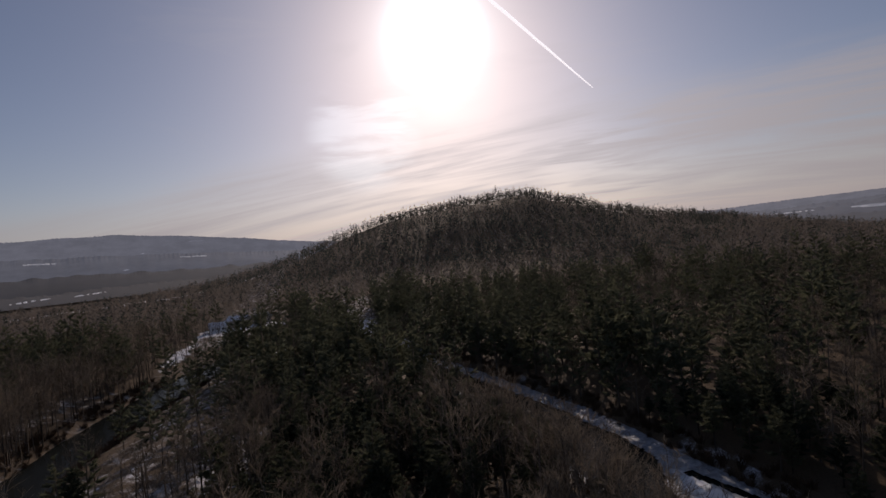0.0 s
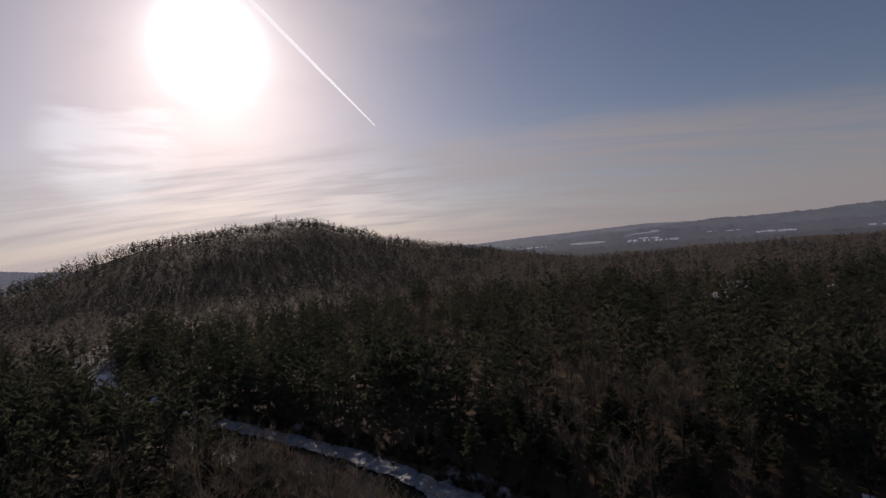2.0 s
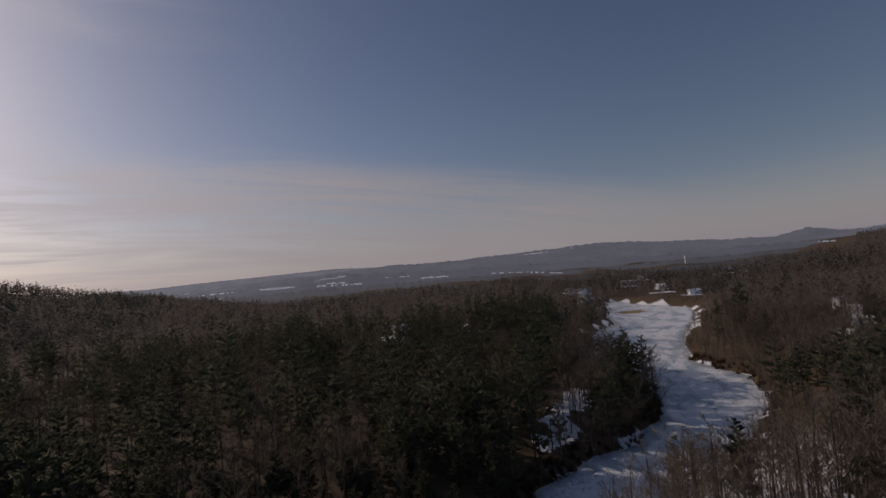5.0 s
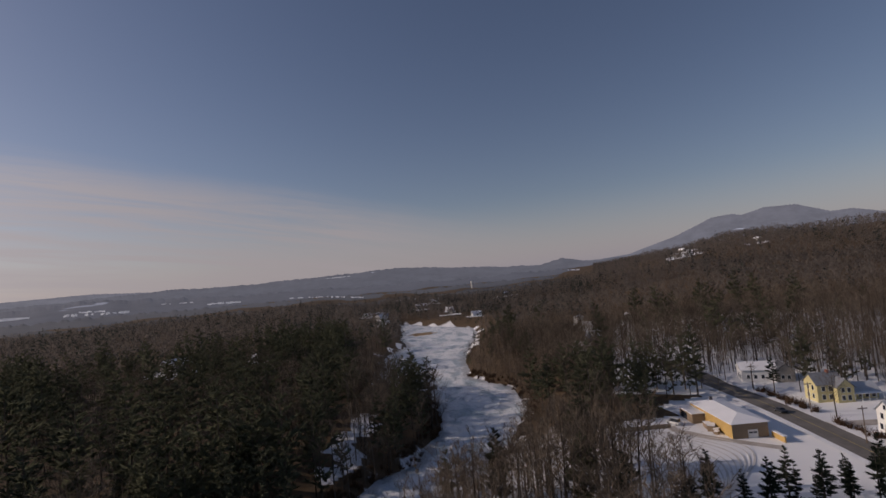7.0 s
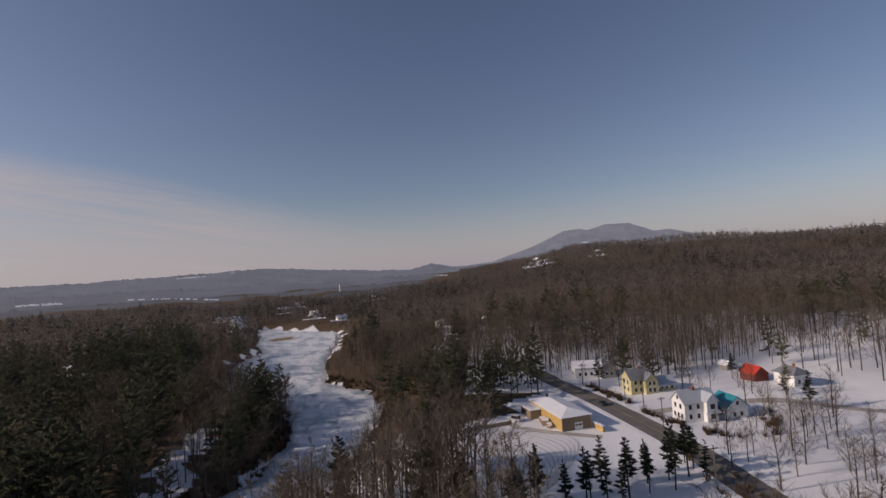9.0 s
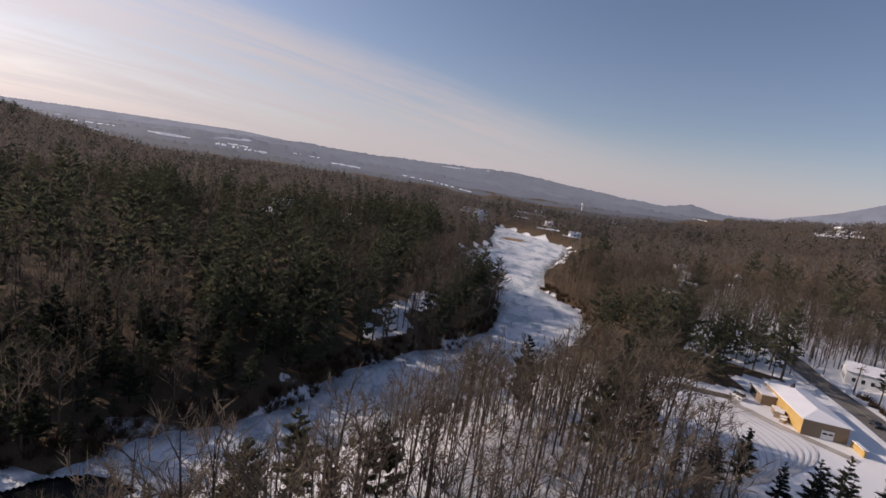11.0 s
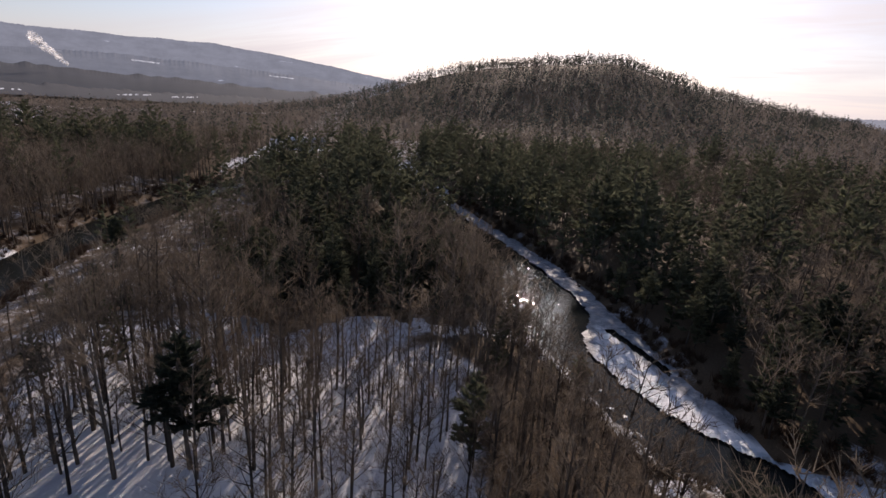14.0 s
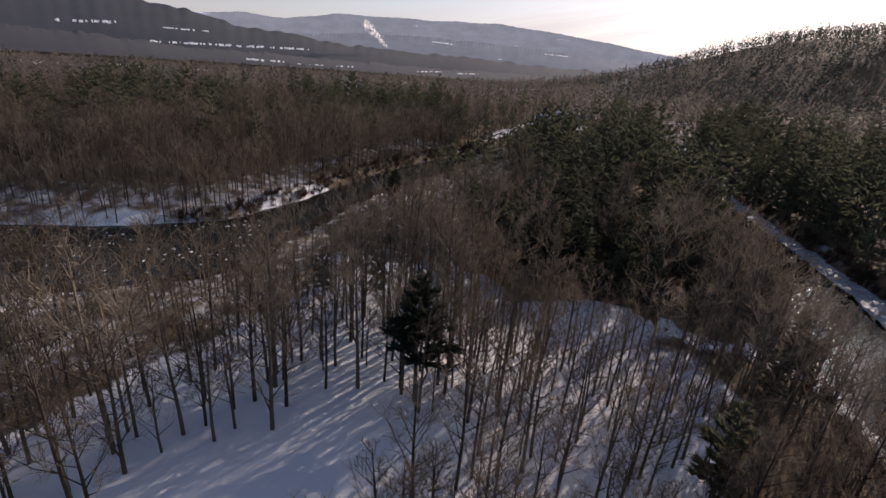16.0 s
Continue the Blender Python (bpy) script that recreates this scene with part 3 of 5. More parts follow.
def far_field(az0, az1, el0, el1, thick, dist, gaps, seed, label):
    """Open snow on a far slope: a glowing strip of uneven patches, broken by trees where gaps is above nought."""
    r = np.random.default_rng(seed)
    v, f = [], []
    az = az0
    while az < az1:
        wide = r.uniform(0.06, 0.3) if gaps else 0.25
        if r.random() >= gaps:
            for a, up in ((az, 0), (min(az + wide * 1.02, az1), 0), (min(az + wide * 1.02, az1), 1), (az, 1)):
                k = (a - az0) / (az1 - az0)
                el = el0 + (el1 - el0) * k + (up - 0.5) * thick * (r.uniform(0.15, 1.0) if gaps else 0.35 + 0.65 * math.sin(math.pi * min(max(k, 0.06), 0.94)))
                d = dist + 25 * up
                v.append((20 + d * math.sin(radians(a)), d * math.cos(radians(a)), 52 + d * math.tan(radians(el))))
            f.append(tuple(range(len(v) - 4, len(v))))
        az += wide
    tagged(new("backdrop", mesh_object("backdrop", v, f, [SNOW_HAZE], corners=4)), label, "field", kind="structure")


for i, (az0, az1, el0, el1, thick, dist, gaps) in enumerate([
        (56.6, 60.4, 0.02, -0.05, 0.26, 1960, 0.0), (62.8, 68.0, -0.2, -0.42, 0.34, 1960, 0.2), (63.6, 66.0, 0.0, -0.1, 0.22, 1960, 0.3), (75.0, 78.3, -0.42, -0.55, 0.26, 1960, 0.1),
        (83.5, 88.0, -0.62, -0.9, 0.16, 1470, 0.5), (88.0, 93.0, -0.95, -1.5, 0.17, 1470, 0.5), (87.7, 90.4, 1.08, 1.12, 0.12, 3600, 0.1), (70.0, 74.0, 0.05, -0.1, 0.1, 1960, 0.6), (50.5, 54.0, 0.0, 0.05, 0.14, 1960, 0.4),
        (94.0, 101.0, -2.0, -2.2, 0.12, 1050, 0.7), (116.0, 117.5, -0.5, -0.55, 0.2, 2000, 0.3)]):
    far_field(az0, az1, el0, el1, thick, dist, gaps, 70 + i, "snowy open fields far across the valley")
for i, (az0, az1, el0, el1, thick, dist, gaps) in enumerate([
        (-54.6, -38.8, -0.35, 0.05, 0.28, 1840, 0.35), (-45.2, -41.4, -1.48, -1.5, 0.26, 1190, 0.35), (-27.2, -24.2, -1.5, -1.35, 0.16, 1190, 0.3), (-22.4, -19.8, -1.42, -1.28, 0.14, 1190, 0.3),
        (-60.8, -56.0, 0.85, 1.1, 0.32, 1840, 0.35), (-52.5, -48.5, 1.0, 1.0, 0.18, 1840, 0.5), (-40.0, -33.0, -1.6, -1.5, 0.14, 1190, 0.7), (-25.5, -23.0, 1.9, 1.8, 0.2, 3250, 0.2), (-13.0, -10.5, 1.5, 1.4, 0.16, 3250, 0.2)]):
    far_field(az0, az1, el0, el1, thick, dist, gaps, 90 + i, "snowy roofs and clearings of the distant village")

# ---- water and ice ----
def river_sheet(name, poly, z, step, mat, keep, raise_by=None):
    """A level sheet over part of the river, cut into small squares; keep(x, y) says where it lies."""
    x0, y0 = poly.min(0) - 4
    x1, y1 = poly.max(0) + 4
    xs, ys = np.arange(x0, x1, step), np.arange(y0, y1, step)
    px, py = np.meshgrid(xs, ys, indexing="ij")
    cx, cy = px[:-1, :-1] + step / 2, py[:-1, :-1] + step / 2
    ok = keep(cx, cy)
    idx = np.arange(px.size).reshape(px.shape)
    f = np.stack([idx[:-1, :-1], idx[1:, :-1], idx[1:, 1:], idx[:-1, 1:]], -1)[ok]
    v = np.stack([px, py, np.full(px.shape, z) if raise_by is None else z + raise_by(px, py)], -1).reshape(-1, 3)
    used, inv = np.unique(f, return_inverse=True)
    return mesh_object(name, v[used], inv.reshape(-1, 4), [mat], shade=True, corners=4)


wx0, wy0, wx1, wy1 = -330, -140, 780, 360
water_mesh = mesh_object("water", [(wx0, wy0, -0.35), (wx1, wy0, -0.35), (wx1, wy1, -0.35), (wx0, wy1, -0.35)], [(0, 1, 2, 3)], [M["water"]], corners=4)
tagged(new("water", water_mesh), "dark open river water between the ice sheets", "water", kind="structure")
# open water in the east arm: a channel along its inner bank, closing to a point at the bend, and a narrow lead in the ice
LEAD = np.array([(52, 250), (60, 200), (70, 160), (76, 128), (79, 104), (78, 92), (70, 80), (72, 64), (78, 50), (86, 41), (89, 33), (86, 28), (78, 35), (69, 41), (65, 53), (62, 72), (59, 100), (54, 125), (53, 165), (46, 200), (38, 240)], float)
CRACK = np.array([(78.5, 86), (80.5, 86), (84.5, 69), (83.3, 66), (81, 74)], float)

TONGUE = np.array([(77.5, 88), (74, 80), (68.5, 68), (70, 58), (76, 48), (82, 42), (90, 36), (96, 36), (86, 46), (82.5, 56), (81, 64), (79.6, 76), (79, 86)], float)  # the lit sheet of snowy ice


def ice_here(px, py):
    jag = waves(px, py, 9.0, 41, 3) * 0.8
    return (outside(px, py, LEAD) + jag > 0) & (outside(px, py, CRACK) + 0.4 * jag > 0) & (river_distance(px, py) < 5)


def near_ice(px, py):
    return ice_here(px, py) & (px < 118) & (py > -12) & (py < 170)


for cells, where in ((0.5, near_ice), (1.4, lambda a, b: ice_here(a, b) & ~((a < 118) & (b > -12) & (b < 170)))):
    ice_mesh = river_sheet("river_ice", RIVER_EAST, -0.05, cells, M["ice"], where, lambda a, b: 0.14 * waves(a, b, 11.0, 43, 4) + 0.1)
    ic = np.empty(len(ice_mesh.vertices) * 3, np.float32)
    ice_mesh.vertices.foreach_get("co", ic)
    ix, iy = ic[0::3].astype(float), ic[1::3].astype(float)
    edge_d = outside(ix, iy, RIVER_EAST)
    # grey ice and painted shade lie outside the lit tongue and along the bank
    shaded_shelf = np.where((iy > 38) & (ix < 100), smooth(-0.5, 0.8, outside(ix, iy, TONGUE)), 0.7 * smooth(-3.5, -0.5, edge_d + 1.5 * waves(ix, iy, 14.0, 45, 3)) * (iy > -0.75 * (ix - 130)))
    ice_mesh.attributes.new("shaded_shelf", "FLOAT", "POINT").data.foreach_set("value", shaded_shelf.astype(np.float32))
    tagged(new("river_ice", ice_mesh), "snow-dusted cracked ice sheet covering the frozen river", "ice", kind="structure")

mx, my = np.meshgrid(np.linspace(-1, 1, 25), np.linspace(-1, 1, 25), indexing="ij")
rim = 1 + 0.25 * waves(mx * 40, my * 40, 30.0, 47, 3)
mv = np.stack([512 + 13 * mx * rim, -76 + 17 * my * rim, 0.5 - 0.6 * np.clip(mx ** 2 + my ** 2, 0, 1.5)], -1).reshape(-1, 3)
mi, mj = np.meshgrid(np.arange(24), np.arange(24), indexing="ij")
mf = np.stack([mi * 25 + mj, (mi + 1) * 25 + mj, (mi + 1) * 25 + mj + 1, mi * 25 + mj + 1], -1).reshape(-1, 4)
marsh = mesh_object("marsh", mv, mf, [plain("dry_marsh_grass", (0.30, 0.20, 0.10), 0.9, 0.4, 0.35, 0.5)], shade=True, corners=4)
tagged(new("marsh", marsh), "low island of dry brown marsh grass in the ice", "marsh", kind="structure")

# ---- buildings ----
def part(name, bm, material, parent, label="", at=None):
    """Links a bmesh as one mesh object under a thing or a part."""
    me = bpy.data.meshes.new(name)
    bm.to_mesh(me)
    bm.free()
    me.materials.append(material)
    ob = new(name, me)
    ob.parent = parent
    if at is not None:
        ob.matrix_basis = at
    if label:
        ob["label"] = label
    return ob


def box(x0, y0, z0, x1, y1, z1, bevel=0.0):
    bm = bmesh.new()
    bmesh.ops.create_cube(bm, size=1.0)
    for v in bm.verts:
        v.co = Vector(((x0 + x1) / 2 + v.co.x * (x1 - x0), (y0 + y1) / 2 + v.co.y * (y1 - y0), (z0 + z1) / 2 + v.co.z * (z1 - z0)))
    if bevel:
        bmesh.ops.bevel(bm, geom=bm.edges[:], offset=bevel, segments=1, affect="EDGES")
    return bm


def solid(points, faces):
    bm = bmesh.new()
    vs = [bm.verts.new(p) for p in points]
    for f in faces:
        bm.faces.new([vs[i] for i in f])
    bmesh.ops.recalc_face_normals(bm, faces=bm.faces)
    return bm


def cylinder(r0, r1, h, sides=10):
    bm = bmesh.new()
    bmesh.ops.create_cone(bm, cap_ends=True, segments=sides, radius1=r0, radius2=r1, depth=h)
    for v in bm.verts:
        v.co.z += h / 2
    return bm


def gable_walls(l, w, h, rise):
    """Four walls with gables at both ends of the ridge, which runs along x."""
    a, b = l / 2, w / 2
    p = [(-a, -b, -0.6), (a, -b, -0.6), (a, b, -0.6), (-a, b, -0.6), (-a, -b, h), (a, -b, h), (a, b, h), (-a, b, h), (-a, 0, h + rise), (a, 0, h + rise)]
    return solid(p, [(0, 1, 5, 4), (2, 3, 7, 6), (1, 2, 6, 9, 5), (3, 0, 4, 8, 7), (3, 2, 1, 0), (4, 5, 9, 8), (6, 7, 8, 9)])


def gable_roof(l, w, h, rise, over=0.45, thick=0.18):
    """Two sloping slabs that meet at the ridge."""
    a, b = l / 2 + over, w / 2 + over
    low = h - rise * over / (w / 2) + 0.02
    p = []
    for up in (0.0, thick):
        p += [(-a, -b, low + up), (a, -b, low + up), (a, 0, h + rise + 0.02 + up), (-a, 0, h + rise + 0.02 + up), (a, b, low + up), (-a, b, low + up)]
    return solid(p, [(6, 7, 8, 9), (9, 8, 10, 11), (1, 0, 3, 2), (2, 3, 5, 4), (0, 1, 7, 6), (4, 5, 11, 10), (1, 2, 8, 7), (2, 4, 10, 8), (3, 0, 6, 9), (5, 3, 9, 11)])


def hip_roof(l, w, h, rise, over=0.5, thick=0.16, ridge_part=0.55):
    a, b, c = l / 2 + over, w / 2 + over, l * ridge_part / 2
    p = [(-a, -b, h), (a, -b, h), (a, b, h), (-a, b, h), (-a, -b, h + thick), (a, -b, h + thick), (a, b, h + thick), (-a, b, h + thick), (-c, 0, h + rise + thick), (c, 0, h + rise + thick)]
    return solid(p, [(3, 2, 1, 0), (0, 1, 5, 4), (1, 2, 6, 5), (2, 3, 7, 6), (3, 0, 4, 7), (4, 5, 9, 8), (6, 7, 8, 9), (5, 6, 9), (7, 4, 8)])


M.update({
    "white_wall": plain("white_clapboard", (0.78, 0.77, 0.74), 0.6, 1.2, 0.06),
    "yellow_wall": plain("pale_yellow_clapboard", (0.60, 0.53, 0.27), 0.65, 1.2, 0.1),
    "tan_wall": plain("tan_metal_siding", (0.50, 0.33, 0.11), 0.55, 0.8, 0.12),
    "brown_wall": plain("brown_siding", (0.27, 0.20, 0.13), 0.6, 0.8, 0.12),
    "red_wall": plain("dark_red_boards", (0.17, 0.035, 0.025), 0.75, 1.5, 0.2),
    "grey_wall": plain("weathered_grey_boards", (0.33, 0.30, 0.26), 0.8, 1.5, 0.2),
    "snow_roof": plain("snow_on_roof", (0.80, 0.80, 0.82), 0.75, 0.6, 0.05, 0.3),
    "grey_roof": plain("grey_shingles", (0.20, 0.21, 0.23), 0.8, 2.0, 0.2, 0.3),
    "light_roof": plain("pale_grey_metal_roof", (0.42, 0.45, 0.49), 0.45, 1.0, 0.1),
    "teal_roof": plain("teal_metal_roof", (0.03, 0.25, 0.31), 0.42, 1.0, 0.12),
    "red_roof": plain("bright_red_metal_roof", (0.52, 0.045, 0.02), 0.45, 1.0, 0.12),
    "dark_roof": plain("dark_roof", (0.07, 0.07, 0.08), 0.75, 1.5, 0.25),
    "glass": plain("dark_window_glass", (0.03, 0.035, 0.045), 0.08, 0.5, 0.1),
    "trim": plain("white_trim", (0.8, 0.8, 0.78), 0.5, 2.0, 0.05),
    "brick": plain("brick_chimney", (0.30, 0.12, 0.08), 0.85, 3.0, 0.25, 0.4),
    "asphalt": plain("salted_asphalt", (0.15, 0.138, 0.126), 0.85, 0.5, 0.22, 0.3),
    "dirt_snow": plain("packed_dirty_snow", (0.42, 0.38, 0.34), 0.85, 0.5, 0.25, 0.4),
    "track_snow": plain("rutted_shaded_snow", (0.58, 0.56, 0.54), 0.85, 0.8, 0.2, 0.6),
    "plowed": plain("plowed_snow", (0.78, 0.79, 0.81), 0.75, 0.8, 0.1, 0.6),
    "line": plain("yellow_road_paint", (0.36, 0.28, 0.10), 0.7, 1.0, 0.3),
    "metal": plain("galvanised_metal", (0.42, 0.43, 0.44), 0.4, 2.0, 0.15, 0.0, 0.6),
    "pole": plain("weathered_pole_wood", (0.17, 0.13, 0.10), 0.85, 2.0, 0.25, 0.3),
    "car_paint": plain("dark_car_paint", (0.03, 0.035, 0.045), 0.3, 1.0, 0.1),
    "white_paint": plain("white_vehicle_paint", (0.72, 0.72, 0.70), 0.35, 1.0, 0.08),
    "rubber": plain("black_rubber", (0.02, 0.02, 0.02), 0.9, 4.0, 0.2),
    "rock": plain("grey_rock", (0.20, 0.18, 0.16), 0.9, 2.0, 0.35, 0.6),
    "bush": foliage("brown_bush", (0.07, 0.045, 0.03), (0.20, 0.13, 0.08)),
})


def windows(parent, side, along, z, n, l, w, wide=0.9, tall=1.4):
    """A row of n windows on one wall: side is -y, +y, -x or +x of a block l by w."""
    for i in range(n):
        s = along[0] + (along[1] - along[0]) * ((i + 0.5) / n)
        win = bpy.data.objects.new("window", None)
        scene.collection.objects.link(win)
        win.parent = parent
        turn, base = {"-y": (0, (s, -w / 2)), "+y": (180, (s, w / 2)), "-x": (-90, (-l / 2, s)), "+x": (90, (l / 2, s))}[side]
        win.matrix_basis = pose(base[0], base[1], z, 0, 0, turn)
        part("frame", box(-wide / 2 - 0.1, -0.06, -0.1, wide / 2 + 0.1, 0.03, tall + 0.1), M["trim"], win)
        part("pane", box(-wide / 2, -0.075, 0, wide / 2, -0.02, tall), M["glass"], win)


def place(name, label, category, x, y, rz, z=None, group=""):
    ob = new(name)
    ob.matrix_basis = pose(x, y, float(height(x, y)) if z is None else z, 0, 0, rz)
    return tagged(ob, label, category, group)


def block(parent, l, w, h, rise, wall, roof, at=(0, 0, 0), rz=0, hip=False, win=(), wall_label="", roof_label=""):
    """One volume of a house: wall, roof and its windows, under the thing."""
    m = pose(*at, 0, 0, rz)
    wl = part("wall", box(-l / 2, -w / 2, -0.6, l / 2, w / 2, h) if hip else gable_walls(l, w, h, rise), M[wall], parent, wall_label, m)
    part("roof", hip_roof(l, w, h + 0.01, rise) if hip else gable_roof(l, w, h, rise), M[roof], parent, roof_label, m)
    for side, a0, a1, z, n, wide, tall in win:
        windows(wl, side, (a0, a1), z, n, l, w, wide, tall)
    return wl


# long tan building with its snow-covered hip roof
shop = place("commercial_building", "long tan metal-sided building with a snow-covered hip roof beside the road", "building", 145.0, -113.6, -13.0, 5.0)
wl = block(shop, 24, 10, 4.1, 1.3, "tan_wall", "snow_roof", hip=True, win=(("+y", 2, 6, 2.2, 2, 0.9, 0.7),))
part("gable_cladding", box(-12.03, -5.0, -0.3, -11.96, 5.0, 4.08), M["brown_wall"], wl, "brown end wall")
door = part("garage_door", box(-12.12, -2.0, -0.1, -12.0, 0.7, 2.3), M["trim"], wl, "white roller door")
for i in range(2):
    part("pane", box(-12.15, -1.75 + i * 1.25, 1.3, -12.10, -0.75 + i * 1.25, 1.75), M["glass"], door)
annex = part("annex", box(3.0, 5.0, -0.6, 11.5, 8.8, 2.9), M["brown_wall"], shop, "low brown side annex")
part("annex_roof", box(2.7, 4.9, 2.9, 11.8, 9.1, 3.2, 0.05), M["snow_roof"], shop, "flat snow-covered annex roof")
part("porch_opening", box(6.6, 8.78, 0.3, 10.6, 8.9, 2.3), M["glass"], annex)
part("chimney", box(8.4, -0.8, 4.6, 9.2, 0.0, 6.2), M["dark_roof"], shop)
part("low_wall", box(-17.5, -6.1, -0.5, -12.1, -5.7, 1.7), M["tan_wall"], shop, "low tan wall")
part("wall_cap", box(-17.6, -6.5, 1.7, -12.05, -5.3, 1.85, 0.04), M["snow_roof"], shop)
for bx, by, s in ((-3.5, 6.6, 1.5), (-1.2, 6.4, 1.3), (-5.6, 6.2, 1.0), (-7.0, 6.8, 0.8)):
    crate = place("crate", "brown storage crate with snow on top beside the wall", "crate", 145.0 + bx * 0.974 + by * 0.225, -113.6 - bx * 0.225 + by * 0.974, -13 + bx * 7, 5.0, "crates beside the long building")
    part("body", box(-s, -s * 0.7, -0.2, s, s * 0.7, s * 1.1, 0.04), M["brown_wall"], crate)
    part("lid", box(-s * 1.05, -s * 0.75, s * 1.1, s * 1.05, s * 0.75, s * 1.2), M["snow_roof"], crate, "snow-covered lid")

# white farmhouse with a teal-roofed wing
farm = place("white_farmhouse", "tall white clapboard farmhouse with grey roof and bright teal-roofed wing", "house", 118.4, -146.4, 251.4, 5.0)
block(farm, 11, 6.4, 6.0, 3.0, "white_wall", "light_roof", win=(("-x", -2.7, 2.7, 1.0, 3, 1.0, 1.5), ("-x", -2.5, 2.5, 3.9, 2, 1.0, 1.5), ("-x", -0.8, 0.8, 6.6, 1, 0.9, 1.2), ("-y", -5.0, 0.5, 1.0, 2, 1.0, 1.5), ("-y", -5.0, 0.5, 3.9, 2, 1.0, 1.5)))
block(farm, 5.0, 3.6, 6.6, 2.0, "white_wall", "light_roof", (2.6, -2.6, 0), 90, win=(("-x", -1.3, 1.3, 4.0, 1, 1.6, 1.5), ("-x", -1.3, 1.3, 1.0, 1, 1.6, 1.5)))
block(farm, 4.6, 4.6, 3.0, 1.6, "white_wall", "dark_roof", (7.2, 0.3, 0), 0, win=(("-y", -2, 2, 1.0, 2, 0.9, 1.2),))
block(farm, 7.6, 7.2, 3.9, 2.9, "white_wall", "teal_roof", (11.2, -1.2, 0), 90, win=(("-x", -2.4, 2.4, 0.9, 2, 1.0, 1.3), ("-x", -0.8, 0.8, 4.3, 1, 0.9, 1.2), ("+y", -2.8, 2.8, 1.0, 2, 1.0, 1.5)), roof_label="teal metal roof")
part("porch_roof", box(0.2, -6.4, 2.9, 5.0, -5.1, 3.1, 0.03), M["light_roof"], farm)
part("chimney", box(-0.4, -0.4, 8.4, 0.4, 0.4, 10.0), M["brick"], farm, "red brick chimney")

# yellow house with a long porch
yel = place("yellow_house", "pale yellow two-storey house with snowy grey roofs and a long porch", "house", 150.5, -157.0, 251.0)
block(yel, 8, 7, 5.8, 3.0, "yellow_wall", "grey_roof", win=(("-x", -2.6, 2.6, 0.9, 2, 1.0, 1.5), ("-x", -2.6, 2.6, 3.6, 2, 1.0, 1.5), ("-y", -3.2, 3.2, 0.9, 3, 1.0, 1.5), ("-y", -3.2, 3.2, 3.6, 3, 1.0, 1.5)))
block(yel, 6.5, 5, 5.2, 2.4, "yellow_wall", "grey_roof", (3.4, -2.2, 0), 90, win=(("-x", -1.8, 1.8, 0.9, 2, 1.0, 1.5), ("-x", -1.8, 1.8, 3.4, 2, 0.9, 1.4)))
block(yel, 9, 6, 3.0, 2.0, "yellow_wall", "light_roof", (10.0, 0, 0), 0, win=(("-y", -4, 4, 0.9, 4, 1.0, 1.4),))
part("porch_roof", box(5.6, -5.6, 2.6, 14.6, -3.0, 2.8, 0.03), M["snow_roof"], yel, "snow-covered porch roof")
for i in range(5):
    part("porch_post", box(5.8 + i * 2.1, -5.5, -0.4, 5.95 + i * 2.1, -5.35, 2.6), M["trim"], yel)
part("chimney", box(1.2, -0.4, 7.8, 2.0, 0.4, 9.7), M["brick"], yel, "red brick chimney")

barn = place("red_barn", "small dark red barn with a bright red metal roof", "barn", 131.0, -200.0, 160.0)
block(barn, 7.6, 6.0, 3.0, 2.6, "red_wall", "red_roof", win=(("-x", -2.2, 2.2, 1.2, 2, 0.8, 1.0),), roof_label="bright red metal roof")
part("door", box(-3.0, 2.98, -0.3, 0.3, 3.1, 2.3), M["trim"], barn, "white sliding door")
white2 = place("white_house", "white two-storey house with a dark hipped roof and chimney", "house", 119.0, -203.0, 165.0)
block(white2, 8.6, 7.0, 4.2, 2.4, "white_wall", "grey_roof", hip=True, win=(("+y", -4.5, 4.5, 0.9, 4, 1.0, 1.5), ("+y", -4.5, 4.5, 3.0, 4, 1.0, 1.2), ("+x", -3, 3, 1.0, 2, 1.0, 1.5)))
part("chimney", box(1.0, -0.5, 5.6, 1.7, 0.2, 7.7), M["brick"], white2, "red brick chimney")
part("porch", box(-4.2, 3.52, -0.4, 1.2, 5.2, 2.4, 0.03), M["white_wall"], white2)
shed = place("garden_shed", "small grey garden shed with a snowy roof", "shed", 147.5, -208.0, 170.0)
block(shed, 4.5, 3.2, 2.3, 1.3, "grey_wall", "snow_roof")
part("door", box(-0.6, 1.58, -0.2, 0.6, 1.68, 1.9), M["dark_roof"], shed)
grey = place("grey_house", "grey weathered house with a snowy roof among the trees", "house", 181.0, -160.5, 240.0)
block(grey, 12, 7, 4.4, 2.4, "white_wall", "snow_roof", win=(("-y", -5, 5, 0.9, 4, 1.0, 1.4), ("-x", -2.5, 2.5, 0.9, 2, 1.0, 1.4)))
block(grey, 7, 6, 4.2, 2.4, "grey_wall", "dark_roof", (8.5, -1.5, 0), 90, win=(("-x", -2, 2, 0.9, 2, 1.0, 1.4),))

# the house with the dark spire among the trees by the river bend
spire = place("spired_house", "white house with a dark pointed turret roof among trees", "house", 268.0, -130.0, 200.0)
block(spire, 8, 6, 5.0, 2.4, "white_wall", "snow_roof", win=(("+y", -3.6, 3.6, 1.0, 3, 1.0, 1.4), ("+y", -3.6, 3.6, 3.2, 3, 1.0, 1.2), ("+x", -2.4, 2.4, 1.0, 2, 1.0, 1.4)))
